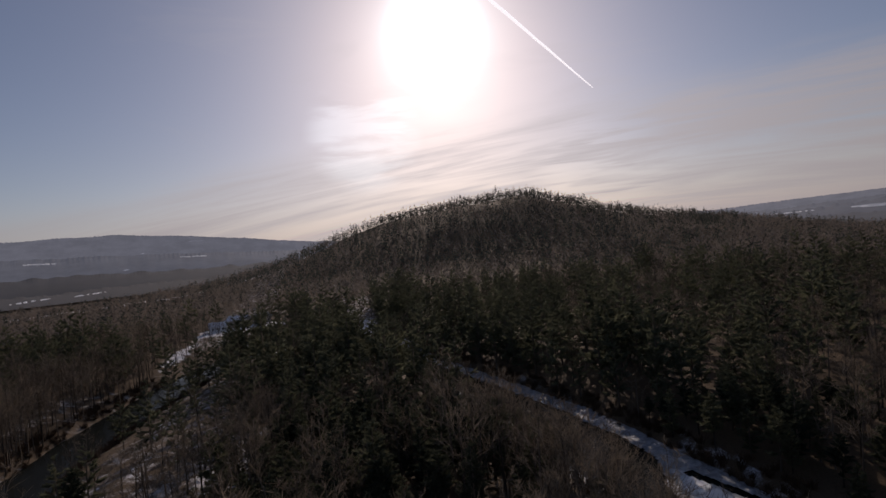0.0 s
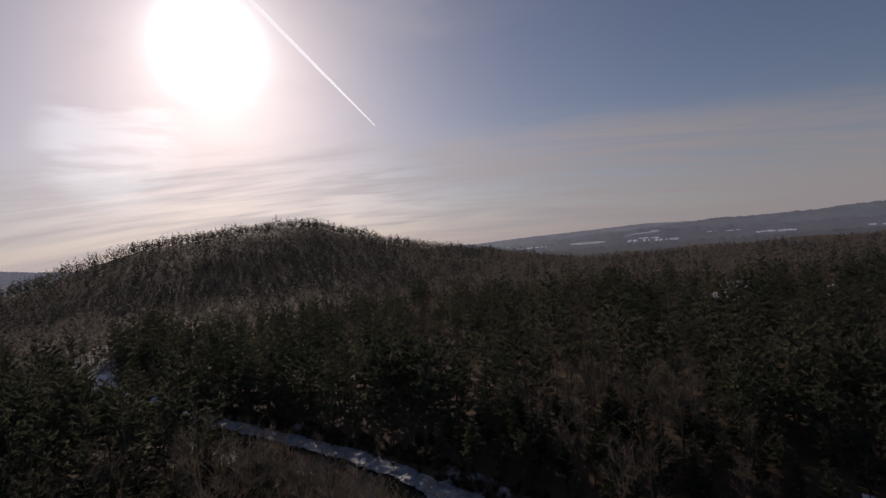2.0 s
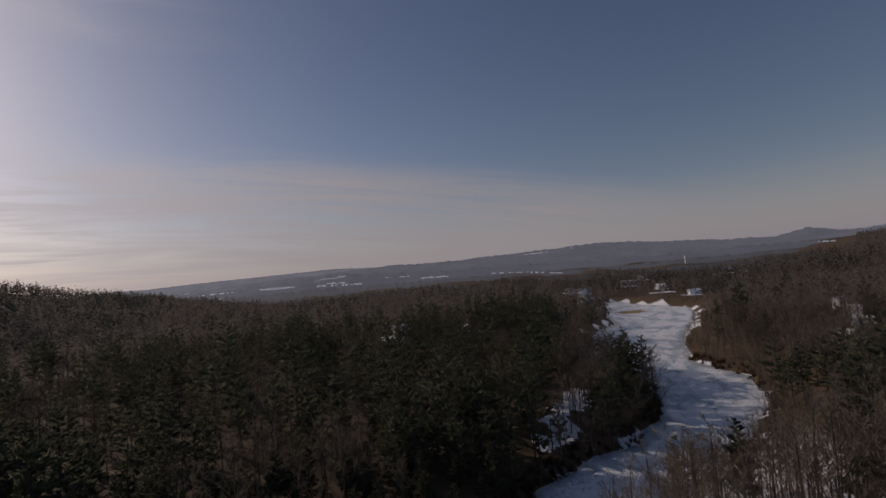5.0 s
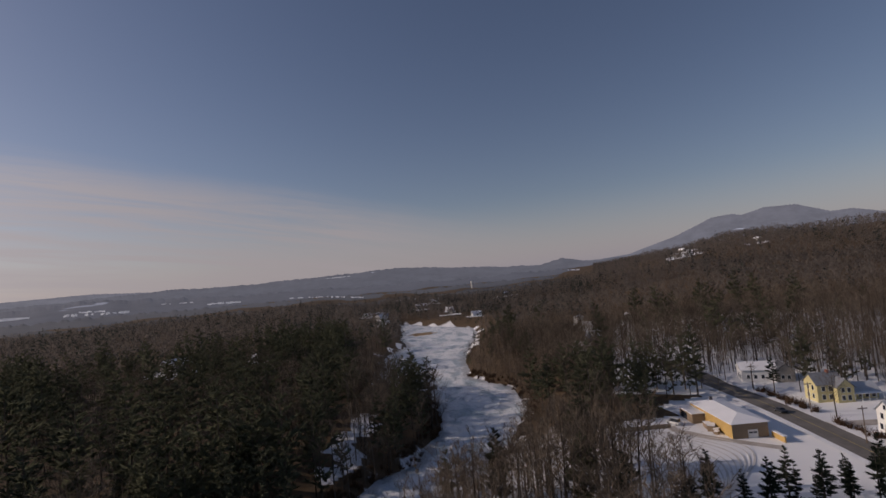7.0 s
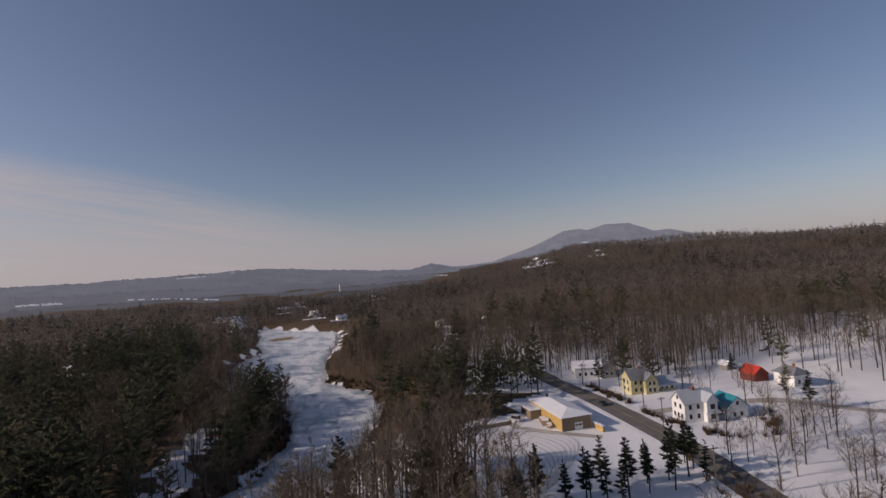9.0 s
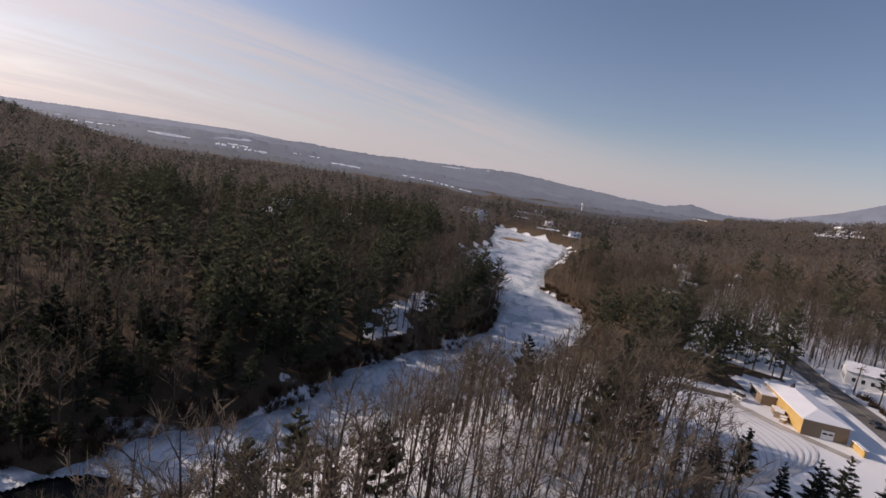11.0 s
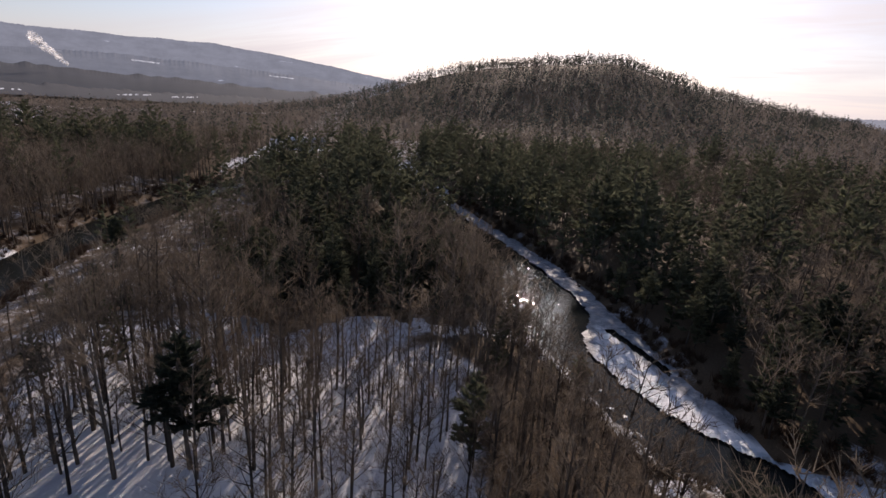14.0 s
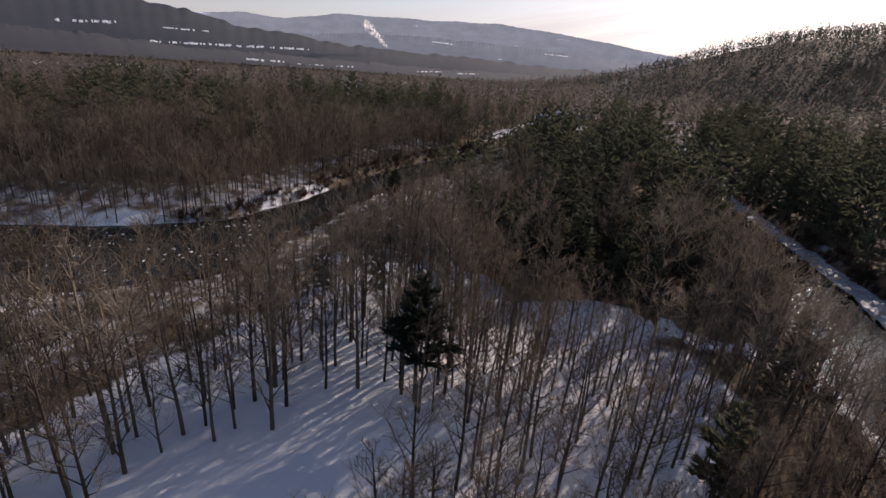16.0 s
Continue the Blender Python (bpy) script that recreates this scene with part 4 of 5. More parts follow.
part("turret", cylinder(1.9, 1.9, 7.5, 8), M["white_wall"], spire, at=pose(3.6, 3.4, -0.5))
part("turret_roof", cylinder(2.4, 0.05, 6.0, 8), M["dark_roof"], spire, "steep dark turret roof", pose(3.6, 3.4, 7.0))


def far_house(x, y, rz, l, w, h, wall, roof, label, lift=0.0):
    ob = place("distant_house", label, "house", x, y, rz, float(height(x, y)) + lift, "distant houses in the valley")
    block(ob, l, w, h, 0.32 * w, wall, roof, win=(("-y", -l * 0.4, l * 0.4, 1.0, 3, 1.1, 1.5), ("-x", -w * 0.35, w * 0.35, 1.0, 2, 1.1, 1.5)))


hr = random.Random(5)
for i, (x, y, l) in enumerate(FAR_SPOTS):
    white = hr.random() < 0.6
    far_house(x, y, hr.uniform(0, 180), l, l * hr.uniform(0.5, 0.7), hr.uniform(3.2, 5.6), "white_wall" if white else "grey_wall", "snow_roof" if hr.random() < 0.75 else "grey_roof",
              "distant white house with a snow-covered roof" if white else "distant grey house with a snowy roof")
tower = place("white_tower", "slim white tower standing above the valley trees", "tower", 1455.0, -380.0, 10)
part("shaft", cylinder(2.6, 2.2, 17.0, 12), M["white_wall"], tower)
part("tank", cylinder(3.8, 3.0, 5.0, 12), M["white_wall"], tower, at=pose(0, 0, 17))


# ---- roads ----
def strip(points, half, lift, step=2.0, off=0.0):
    """A band that follows the ground along a line."""
    pts = np.asarray(points, float)
    seg = np.hypot(*np.diff(pts, axis=0).T)
    s = np.concatenate([[0], np.cumsum(seg)])
    q = np.arange(0, s[-1], step)
    x, y = np.interp(q, s, pts[:, 0]), np.interp(q, s, pts[:, 1])
    k = np.ones(9) / 9
    x[4:-4], y[4:-4] = np.convolve(x, k, "valid"), np.convolve(y, k, "valid")
    tx, ty = np.gradient(x), np.gradient(y)
    ln = np.hypot(tx, ty)
    nx, ny = -ty / ln, tx / ln
    us = np.linspace(-half, half, 5) + off
    px, py = x[:, None] + nx[:, None] * us, y[:, None] + ny[:, None] * us
    pz = height(px, py) + lift
    v = np.stack([px, py, pz], -1).reshape(-1, 3)
    i, j = np.meshgrid(np.arange(len(q) - 1), np.arange(4), indexing="ij")
    return v, np.stack([i * 5 + j, (i + 1) * 5 + j, (i + 1) * 5 + j + 1, i * 5 + j + 1], -1).reshape(-1, 4)


def band(name, label, points, half, lift, mat, off=0.0, category="road"):
    v, f = strip(points, half, lift, off=off)
    tagged(new(name, mesh_object(name, v, f[:, ::-1], [M[mat]], shade=True, corners=4)), label, category, kind="structure")


band("road", "grey salted two-lane asphalt road between snow banks", ROAD, 4.3, 0.16, "asphalt")
band("road_line", "worn yellow centre line of the road", ROAD, 0.12, 0.20, "line")
band("pavement", "packed snow along the road edge", ROAD, 0.9, 0.26, "plowed", 5.4)
band("pavement", "packed snow along the road edge", ROAD, 0.8, 0.26, "plowed", -5.3)
band("driveway", "dirty snow-packed lane between the houses", [(134, -132), (129, -146), (125, -158), (118, -172), (106, -184), (84, -194)], 2.2, 0.12, "dirt_snow")
band("driveway", "dirty track across the snowy yard", [(124, -112), (136, -103), (146, -97), (153, -99)], 1.4, 0.1, "dirt_snow")
# flat strips of packed snow; the shadow along each ridge is in their colour
for i in range(14):
    a = i * 1.5
    band("wheel_track", "plough ridge curving across the snowy yard", [(104 + a * 0.3, -72 - a * 0.6), (114 + a * 0.4, -77 - a * 1.3), (126 + a * 0.3, -78 - a * 1.5), (140 + a * 0.1, -80 - a * 0.9), (148, -84 - a * 0.6)], (0.14, 0.26, 0.18)[i % 3], 0.12 + 0.01 * (i % 3), "track_snow", category="track")


def utility_pole(x, y, rz):
    ob = place("utility_pole", "weathered wooden utility pole with a crossarm beside the road", "pole", x, y, rz, group="utility poles along the road")
    part("shaft", cylinder(0.17, 0.11, 10.0, 8), M["pole"], ob, at=pose(0, 0, -0.3))
    part("crossarm", box(-1.2, -0.07, 8.9, 1.2, 0.07, 9.1), M["pole"], ob)
    for dx in (-1.05, -0.5, 0.5, 1.05):
        part("insulator", cylinder(0.06, 0.04, 0.22, 6), M["metal"], ob, at=pose(dx, 0, 9.1))


POLES = [(86, -108), (118, -131.2), (142, -141.5), (170, -148), (205, -152.5)]
for x, y in POLES:
    utility_pole(x, y, 75)


def vehicle(name, label, x, y, rz, body_mat, van=False):
    ob = place(name, label, "car", x, y, rz)
    ob.location.z += 0.2
    part("body", box(-2.2, -0.9, 0.3, 2.2, 0.9, 0.95, 0.12), M[body_mat], ob)
    cab = part("cabin", solid([(-1.9 if van else -1.3, -0.85, 0.93), (1.1, -0.85, 0.93), (1.1, 0.85, 0.93), (-1.9 if van else -1.3, 0.85, 0.93), (-1.7 if van else -0.8, -0.7, 1.9 if van else 1.5), (0.5, -0.7, 1.9 if van else 1.5), (0.5, 0.7, 1.9 if van else 1.5), (-1.7 if van else -0.8, 0.7, 1.9 if van else 1.5)],
                              [(0, 1, 2, 3), (4, 5, 6, 7), (0, 1, 5, 4), (1, 2, 6, 5), (2, 3, 7, 6), (3, 0, 4, 7)]), M["glass"], ob)
    part("roof_panel", box(-1.75 if van else -0.85, -0.72, 1.88 if van else 1.48, 0.55, 0.72, 1.95 if van else 1.55, 0.02), M[body_mat], cab)
    for wx in (-1.4, 1.4):
        for wy in (-0.9, 0.9):
            wh = part("wheel", cylinder(0.34, 0.34, 0.22, 14), M["rubber"], ob, at=pose(wx, wy + 0.11, 0.34, 90))
            part("rim", cylinder(0.2, 0.2, 0.24, 10), M["metal"], wh, at=pose(0, 0, -0.01))


vehicle("parked_car", "dark car on the grey road", 146.5, -135.0, -17, "car_paint")
vehicle("parked_van", "white van parked in snow beside the low annex", 152.0, -100.5, 20, "white_paint", True)
fence = place("board_fence", "low brown board fence at the edge of the yard", "fence", 151.5, -90.0, 78)
for i in range(12):
    part("board", box(-8 + i * 1.35, -0.04, -0.3, -8 + i * 1.35 + 1.3, 0.04, 1.3), M["brown_wall"], fence)
for x, y, s in ((139, -84, 0.9), (141, -85, 0.6), (138, -86, 0.5)):
    rock = new("rock")
    rock.matrix_basis = pose(x, y, float(height(x, y)))
    tagged(rock, "grey boulder poking through the yard snow", "rock", "boulders in the yard")
    bm = bmesh.new()
    bmesh.ops.create_icosphere(bm, subdivisions=2, radius=s)
    for v in bm.verts:
        v.co *= 1 + 0.35 * noise.noise(v.co * 2.1 + Vector((x, y, 0)))
        v.co.z *= 0.7
    part("stone", bm, M["rock"], rock)

# ---- trees, as arrays of triangles ----
class Tris:
    def __init__(self):
        self.v, self.f, self.m, self.n = [], [], [], 0

    def add(self, verts, faces, mat):
        self.v.append(np.asarray(verts, float))
        self.f.append(np.asarray(faces, int) + self.n)
        self.m.append(np.full(len(faces), mat))
        self.n += len(verts)

    def tube(self, path, radius, sides, mat):
        """A tapered limb along path."""
        path, k = np.asarray(path, float), len(path)
        t = path[-1] - path[0]
        t /= np.linalg.norm(t) + 1e-9
        a = np.cross(t, (0.31, 0.9, 0.2))
        a /= np.linalg.norm(a) + 1e-9
        b = np.cross(t, a)
        ang = np.arange(sides) * 2 * math.pi / sides
        ring = np.cos(ang)[:, None] * a + np.sin(ang)[:, None] * b
        v = (path[:, None, :] + ring[None] * np.asarray(radius)[:, None, None]).reshape(-1, 3)
        f = []
        for i in range(k - 1):
            for j in range(sides):
                p, q = i * sides + j, i * sides + (j + 1) % sides
                f += [(p, q, q + sides), (p, q + sides, p + sides)]
        self.add(v, f, mat)

    def blade(self, a, b, width, mat, r):
        """A thin twig: one long triangle."""
        a, b = np.asarray(a, float), np.asarray(b, float)
        s = np.cross(b - a, r.normal(size=3))
        s *= width / (np.linalg.norm(s) + 1e-9)
        self.add([a - s, a + s, b], [(0, 1, 2)], mat)

    def tuft(self, c, size, out, mat, r, k=3, wide=0.13):
        """A spray of needles: thin blades fanning out from the branch."""
        v = []
        for _ in range(k):
            d = out + r.normal(size=3) * (0.6, 0.6, 0.28)
            d /= np.linalg.norm(d)
            s = np.cross(d, r.normal(size=3))
            s *= size * wide / (np.linalg.norm(s) + 1e-9)
            a = c - d * size * 0.25
            v += [a - s, a + s, c + d * size + s * 0.3]
        self.add(v, [(3 * q, 3 * q + 1, 3 * q + 2) for q in range(k)], mat)

    def arrays(self):
        return np.concatenate(self.v), np.concatenate(self.f), np.concatenate(self.m)


def pine_tris(seed, h, detail, narrow=1.0, floor=0.28, mat=1):
    """A white pine or spruce. detail: 3 near, 2 middle distance, 1 far."""
    r, t = np.random.default_rng(seed), Tris()
    if detail == 3:
        bend = r.normal(size=2) * 0.25
        zs = np.linspace(0, h, 6)
        t.tube(np.stack([bend[0] * np.sin(zs / h * 3), bend[1] * np.sin(zs / h * 2.4), zs], -1), np.linspace(0.018 * h, 0.03, 6), 6, 0)
    elif detail == 2:
        t.tube([(0, 0, 0), (0, 0, h * 0.97)], [0.016 * h, 0.03], 3, 0)
    nb = {3: 46, 2: 26, 1: 17}[detail]
    for i in range(nb):
        k = (i + r.uniform(0, 0.8)) / nb
        z = h * (floor + (1 - floor) * k)
        a = i * 2.4 + r.uniform(-0.5, 0.5)
        round_top = 0.215 * (1 - k ** 1.4) ** 0.85 + 0.02 if narrow > 0.8 else 0.215 * (1 - k) ** 0.8 + 0.02
        reach = h * narrow * round_top * r.uniform(0.55, 1.15) * (0.55 + 0.45 * min(1, k * 4 + 0.2))
        if detail > 1 and r.random() < (0.12 if narrow > 0.8 else 0.22):
            continue
        d = np.array([math.cos(a), math.sin(a), 0.12 + 0.5 * k - (0.25 if narrow < 0.8 else 0)])
        tip = np.array([0, 0, z]) + d * reach
        if detail == 3:
            t.tube([(0, 0, z), tip], [0.05, 0.012], 3, 0)
            for j in range(6):
                q = 0.25 + 0.75 * (j + r.random()) / 6
                t.tuft(np.array([0, 0, z]) + d * reach * q + r.normal(size=3) * 0.14 * reach * (0.6, 0.6, 0.25), 0.36 * reach * (1.15 - 0.5 * q) + 0.45, d + (0, 0, 0.25), mat, r, 6, 0.24 if narrow > 0.8 else 0.15)
        elif detail == 2:
            for j in range(3):
                q = (0.3, 0.6, 0.9)[j]
                t.tuft(np.array([0, 0, z]) + d * reach * q + r.normal(size=3) * 0.12 * reach, 0.42 * reach + 0.5, d + (0, 0, 0.2), mat, r, 4, 0.24)
        else:
            c = np.array([0, 0, z]) + d * reach * r.uniform(0.3, 0.9)
            e = r.normal(size=(3, 3)) * (1.0, 1.0, 0.75)
            e /= np.linalg.norm(e, axis=1)[:, None]
            t.add(c + e * (0.45 * reach + 0.75), [(0, 1, 2)], mat)
    if detail == 3:
        t.tuft(np.array([0, 0, h * 0.97]), h * 0.06, np.array([0, 0, 1.0]), mat, r, 3)
    return t.arrays()


def bare_tris(seed, h, detail, mat=1):
    """A leafless broadleaf tree with rising limbs."""
    r, t = np.random.default_rng(seed), Tris()
    lean = r.normal(size=2) * 0.035 * h
    fork = r.uniform(0.1, 0.34)

    def stem(k):
        return np.array([lean[0] * k * k + 0.12 * math.sin(k * 5 + seed), lean[1] * k * k + 0.12 * math.cos(k * 4 + seed), h * k])

    if detail == 3:
        ks = np.linspace(0, 0.97, 7)
        t.tube([stem(k) for k in ks], 0.0125 * h * (1 - ks) ** 0.8 + 0.03, 5, 0)
    elif detail == 2:
        t.tube([stem(0), stem(0.5), stem(0.95)], [0.013 * h, 0.008 * h, 0.03], 3, 0)
    else:
        t.blade(stem(0.2), stem(0.9), 0.07, 0, r)
    nl = {3: 15, 2: 9, 1: 5}[detail]
    for i in range(nl):
        k = fork + (0.93 - fork) * (i + r.random()) / nl
        a = i * 2.4 + r.uniform(-0.6, 0.6)
        ln = h * (0.42 * (1.08 - k)) * r.uniform(0.7, 1.25) + 0.6
        d = np.array([math.cos(a) * 0.66, math.sin(a) * 0.66, 0.74])
        base = stem(k)
        tip = base + d * ln + (0, 0, 0.12 * ln)
        midp = base + d * ln * 0.5 + r.normal(size=3) * 0.06 * ln
        if detail == 3:
            t.tube([base, midp, tip], [0.006 * h * (1.15 - k) + 0.015, 0.04, 0.015], 3, 0)
        elif detail == 2:
            t.blade(base, tip, 0.065, 0, r)
        nt = {3: 6, 2: 4, 1: 3}[detail]
        for j in range(nt):
            q = 0.25 + 0.75 * (j + r.random()) / nt
            p = base + (tip - base) * q
            e = d * 0.7 + r.normal(size=3) * (0.5, 0.5, 0.35) + (0, 0, 0.25)
            e /= np.linalg.norm(e)
            l2 = ln * 0.5 * (1.2 - 0.6 * q)
            if detail == 3:
                t.blade(p, p + e * l2, 0.030, mat, r)
                for _ in range(8):
                    e2 = e + r.normal(size=3) * 0.55 + (0, 0, 0.2)
                    e2 /= np.linalg.norm(e2)
                    p2 = p + e * l2 * r.uniform(0.2, 0.95)
                    t.blade(p2, p2 + e2 * l2 * r.uniform(0.4, 0.9), 0.024, mat, r)
            elif detail == 2:
                t.blade(p, p + e * l2, 0.05, mat, r)
                for _ in range(4):
                    e2 = e + r.normal(size=3) * 0.6 + (0, 0, 0.2)
                    p2 = p + e * l2 * r.uniform(0.2, 0.9)
                    t.blade(p2, p2 + e2 * l2 * 0.8, 0.045, mat, r)
            else:
                t.blade(p - e * l2 * 0.2, p + e * l2 * 1.5, 0.5, mat, r)
    return t.arrays()


def scatter(protos, places, scales, turns):
    """Copies of the prototype arrays joined into one set of arrays."""
    vs, fs, ms, ts, n = [], [], [], [], 0
    which = rng.integers(0, len(protos), len(places))
    for i, (v, f, m) in enumerate(protos):
        sel = which == i
        if not sel.any():
            continue
        c, s = np.cos(turns[sel]), np.sin(turns[sel])
        k = scales[sel]
        x = (v[None, :, 0] * c[:, None] - v[None, :, 1] * s[:, None]) * k[:, None] + places[sel, 0][:, None]
        y = (v[None, :, 0] * s[:, None] + v[None, :, 1] * c[:, None]) * k[:, None] + places[sel, 1][:, None]
        z = v[None, :, 2] * k[:, None] + places[sel, 2][:, None]
        vs.append(np.stack([x, y, z], -1).reshape(-1, 3))
        cnt = sel.sum()
        fs.append((f[None] + (np.arange(cnt) * len(v))[:, None, None]).reshape(-1, 3) + n)
        ms.append(np.tile(m, cnt))
        ts.append(np.repeat(rng.random(cnt), len(v)))
        n += cnt * len(v)
    scatter.tone = np.concatenate(ts).astype(np.float32)
    return np.concatenate(vs), np.concatenate(fs), np.concatenate(ms)


def grid_places(r0, r1, step, az0=-75.0, az1=175.0):
    """Jittered places on rings round the flight, thinned by the forest plan. Returns places and the evergreen chance."""
    n = int(2 * r1 / step)
    ix, iy = np.meshgrid(np.arange(n), np.arange(n))
    px = 20 - r1 + (ix + rng.uniform(0.05, 0.95, ix.shape)) * step
    py = -r1 + (iy + rng.uniform(0.05, 0.95, ix.shape)) * step
    px, py = px.ravel(), py.ravel()
    r, az = np.hypot(px - 20, py), np.degrees(np.arctan2(px - 20, py))
    ok = (r >= r0) & (r < r1) & (((az > az0) & (az < az1)) | (r < 60))
    px, py = px[ok], py[ok]
    dens, pine = woods(px, py)
    ok = rng.random(len(px)) < dens
    px, py, pine = px[ok], py[ok], pine[ok]
    return np.stack([px, py, height(px, py) - 0.1], -1), rng.random(len(px)) < pine


def forest(name, places, protos, mats, label, lo, hi):
    if not len(places):
        return
    v, f, m = scatter(protos, places, rng.uniform(lo, hi, len(places)) * tree_size(places[:, 0], places[:, 1]), rng.uniform(0, 6.283, len(places)))
    me = mesh_object(name, v, f, mats, m)
    me.attributes.new("tone", "FLOAT", "POINT").data.foreach_set("value", scatter.tone)
    tagged(new(name, me), label, "woods", kind="stuff")


NEAR_R, MID_R, FAR_R, LAST_R = 135.0, 400.0, 1150.0, 2500.0
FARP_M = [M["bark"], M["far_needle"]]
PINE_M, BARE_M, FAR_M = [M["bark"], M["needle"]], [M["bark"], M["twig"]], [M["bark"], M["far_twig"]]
near_p, near_ever = grid_places(4, NEAR_R, 3.2)
keep = ~near_ever | (rng.random(len(near_p)) < np.where((near_p[:, 0] > -30) & (near_p[:, 0] < 66) & (near_p[:, 1] > 66), 0.62, 0.42))
near_p, near_ever = near_p[keep], near_ever[keep]
mid_p, mid_ever = grid_places(NEAR_R, MID_R, 7.6)
far_p, far_ever = grid_places(MID_R, FAR_R, 8.0)
last_p, last_ever = grid_places(FAR_R, LAST_R, 16.0, 6.0)

# thicker bare woods on the south bank and the hillside behind the road
more_p, _ = grid_places(70, 345, 4.9, -75.0, 172.0)
sel = (more_p[:, 1] < 30) & (more_p[:, 0] > 150) | (more_p[:, 0] < -64) & (np.hypot(more_p[:, 0], more_p[:, 1]) < 260)
sel &= woods(more_p[:, 0], more_p[:, 1])[1] < 0.5
mid_p, mid_ever = np.vstack([mid_p, more_p[sel]]), np.concatenate([mid_ever, np.zeros(sel.sum(), bool)])
pines_mid = [pine_tris(100 + i, 19, 2, floor=(0.06, 0.1, 0.14, 0.2, 0.08, 0.26)[i], narrow=(1, 0.9, 1.1, 1, 1.15, 0.85)[i]) for i in range(6)]
bares_mid = [bare_tris(200 + i, 18, 2) for i in range(6)]
pines_far = [pine_tris(300 + i, 19, 1, floor=0.1) for i in range(8)]
bares_far = [bare_tris(400 + i, 17, 1) for i in range(6)]
forest("evergreen_woods", mid_p[mid_ever], pines_mid, PINE_M, "dark evergreen pine woods on the river bank", 0.65, 1.5)
forest("bare_woods", mid_p[~mid_ever], bares_mid, BARE_M, "leafless grey-brown broadleaf woods standing in snow", 0.65, 1.1)
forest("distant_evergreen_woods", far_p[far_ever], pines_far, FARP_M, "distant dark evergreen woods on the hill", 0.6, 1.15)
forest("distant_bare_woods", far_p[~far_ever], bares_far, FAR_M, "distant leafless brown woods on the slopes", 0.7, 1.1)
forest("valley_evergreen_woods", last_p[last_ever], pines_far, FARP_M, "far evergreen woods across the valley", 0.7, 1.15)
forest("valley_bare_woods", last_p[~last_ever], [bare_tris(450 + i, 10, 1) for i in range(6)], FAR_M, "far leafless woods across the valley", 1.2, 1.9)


def tree_proto(name, arrays, mats, crown_label):
    """A tree as a thing: an Empty at its foot with a trunk and a crown."""
    v, f, m = arrays
    top = new(name)
    for part_name, k in (("trunk", 0), ("crown", 1)):
        sel = f[m == k]
        used, inv = np.unique(sel, return_inverse=True)
        ob = new(part_name, mesh_object(part_name, v[used], inv.reshape(-1, 3), [mats[k]]))
        ob.parent = top
        if k:
            ob["label"] = crown_label
    return top


pine_things = [tree_proto("pine_tree", pine_tris(500 + i, 18, 3, floor=(0.16, 0.26, 0.1, 0.36)[i], narrow=(1.0, 1.1, 0.9, 1.15)[i]), PINE_M, "ragged crown of green needles") for i in range(4)]
bare_things = [tree_proto("bare_tree", bare_tris(600 + i, 17, 3), BARE_M, "leafless crown of thin twigs") for i in range(6)]
for p in pine_things:
    tagged(p, "tall dark green pine with an irregular crown in the snow", "tree", "pines near the river")
for p in bare_things:
    tagged(p, "leafless grey broadleaf tree with thin rising branches in snow", "tree", "bare trees on the snowy river land")
order = np.argsort(np.hypot(near_p[:, 0] - 20, near_p[:, 1] - 20))
near_p, near_ever = near_p[order], near_ever[order]
rest = []
for things, ever, lim in ((pine_things, True, 290), (bare_things, False, 300)):
    spots = near_p[near_ever == ever]
    for i, p in enumerate(spots[:lim]):
        m = pose(*p, rz=rng.uniform(0, 360)) @ Matrix.Scale(rng.uniform(*((0.6, 1.25) if ever else (0.75, 1.25))) * float(tree_size(p[0], p[1])), 4)
        src = things[i % len(things)]
        if i < len(things):
            src.matrix_basis = m
        else:
            copy_thing(src, m)
    rest.append(spots[lim:])
forest("riverside_evergreen_woods", rest[0], [pine_tris(100 + i, 18, 2, floor=0.12) for i in range(6)], PINE_M, "evergreen woods along the river", 0.6, 1.1)
forest("riverside_bare_woods", rest[1], [bare_tris(200 + i, 17, 2) for i in range(6)], BARE_M, "leafless woods along the river", 0.75, 1.25)

# ---- spruces before the yard and single pines on the bank ----
SPR_M = [M["bark"], M["spruce"]]
spruces = [tree_proto("spruce_tree", pine_tris(700 + i, 13, 3, narrow=0.76, floor=(0.16, 0.28, 0.38)[i]), SPR_M, "narrow dark crown of short needles") for i in range(3)]
for p in spruces:
    tagged(p, "narrow dark spruce standing before the snowy yard", "tree", "row of spruces before the yard")
spots = [(104, -61), (101, -63.5), (98, -64.5), (95, -61), (103, -72), (99, -69), (101, -78), (97, -75), (98.5, -83), (95.5, -85), (100, -88), (94, -90), (99, -95), (96.5, -98.5), (93, -95), (95, -104),
         (98, -109), (93.5, -109), (91, -112), (99, -115), (95.5, -113.5), (102, -66), (96, -79.5), (91, -101), (100, -102), (92, -86), (137, -196), (112, -186), (101, -178), (163, -150)]
for i, (x, y) in enumerate(spots):
    m = pose(x, y, float(height(x, y)) - 0.1, rz=i * 77.0) @ Matrix.Scale((0.66 + 0.07 * (i * 7 % 6)) / spruces[i % 3].scale.x, 4)
    if i < 3:
        spruces[i].matrix_basis = m
    else:
        copy_thing(spruces[i % 3], m)
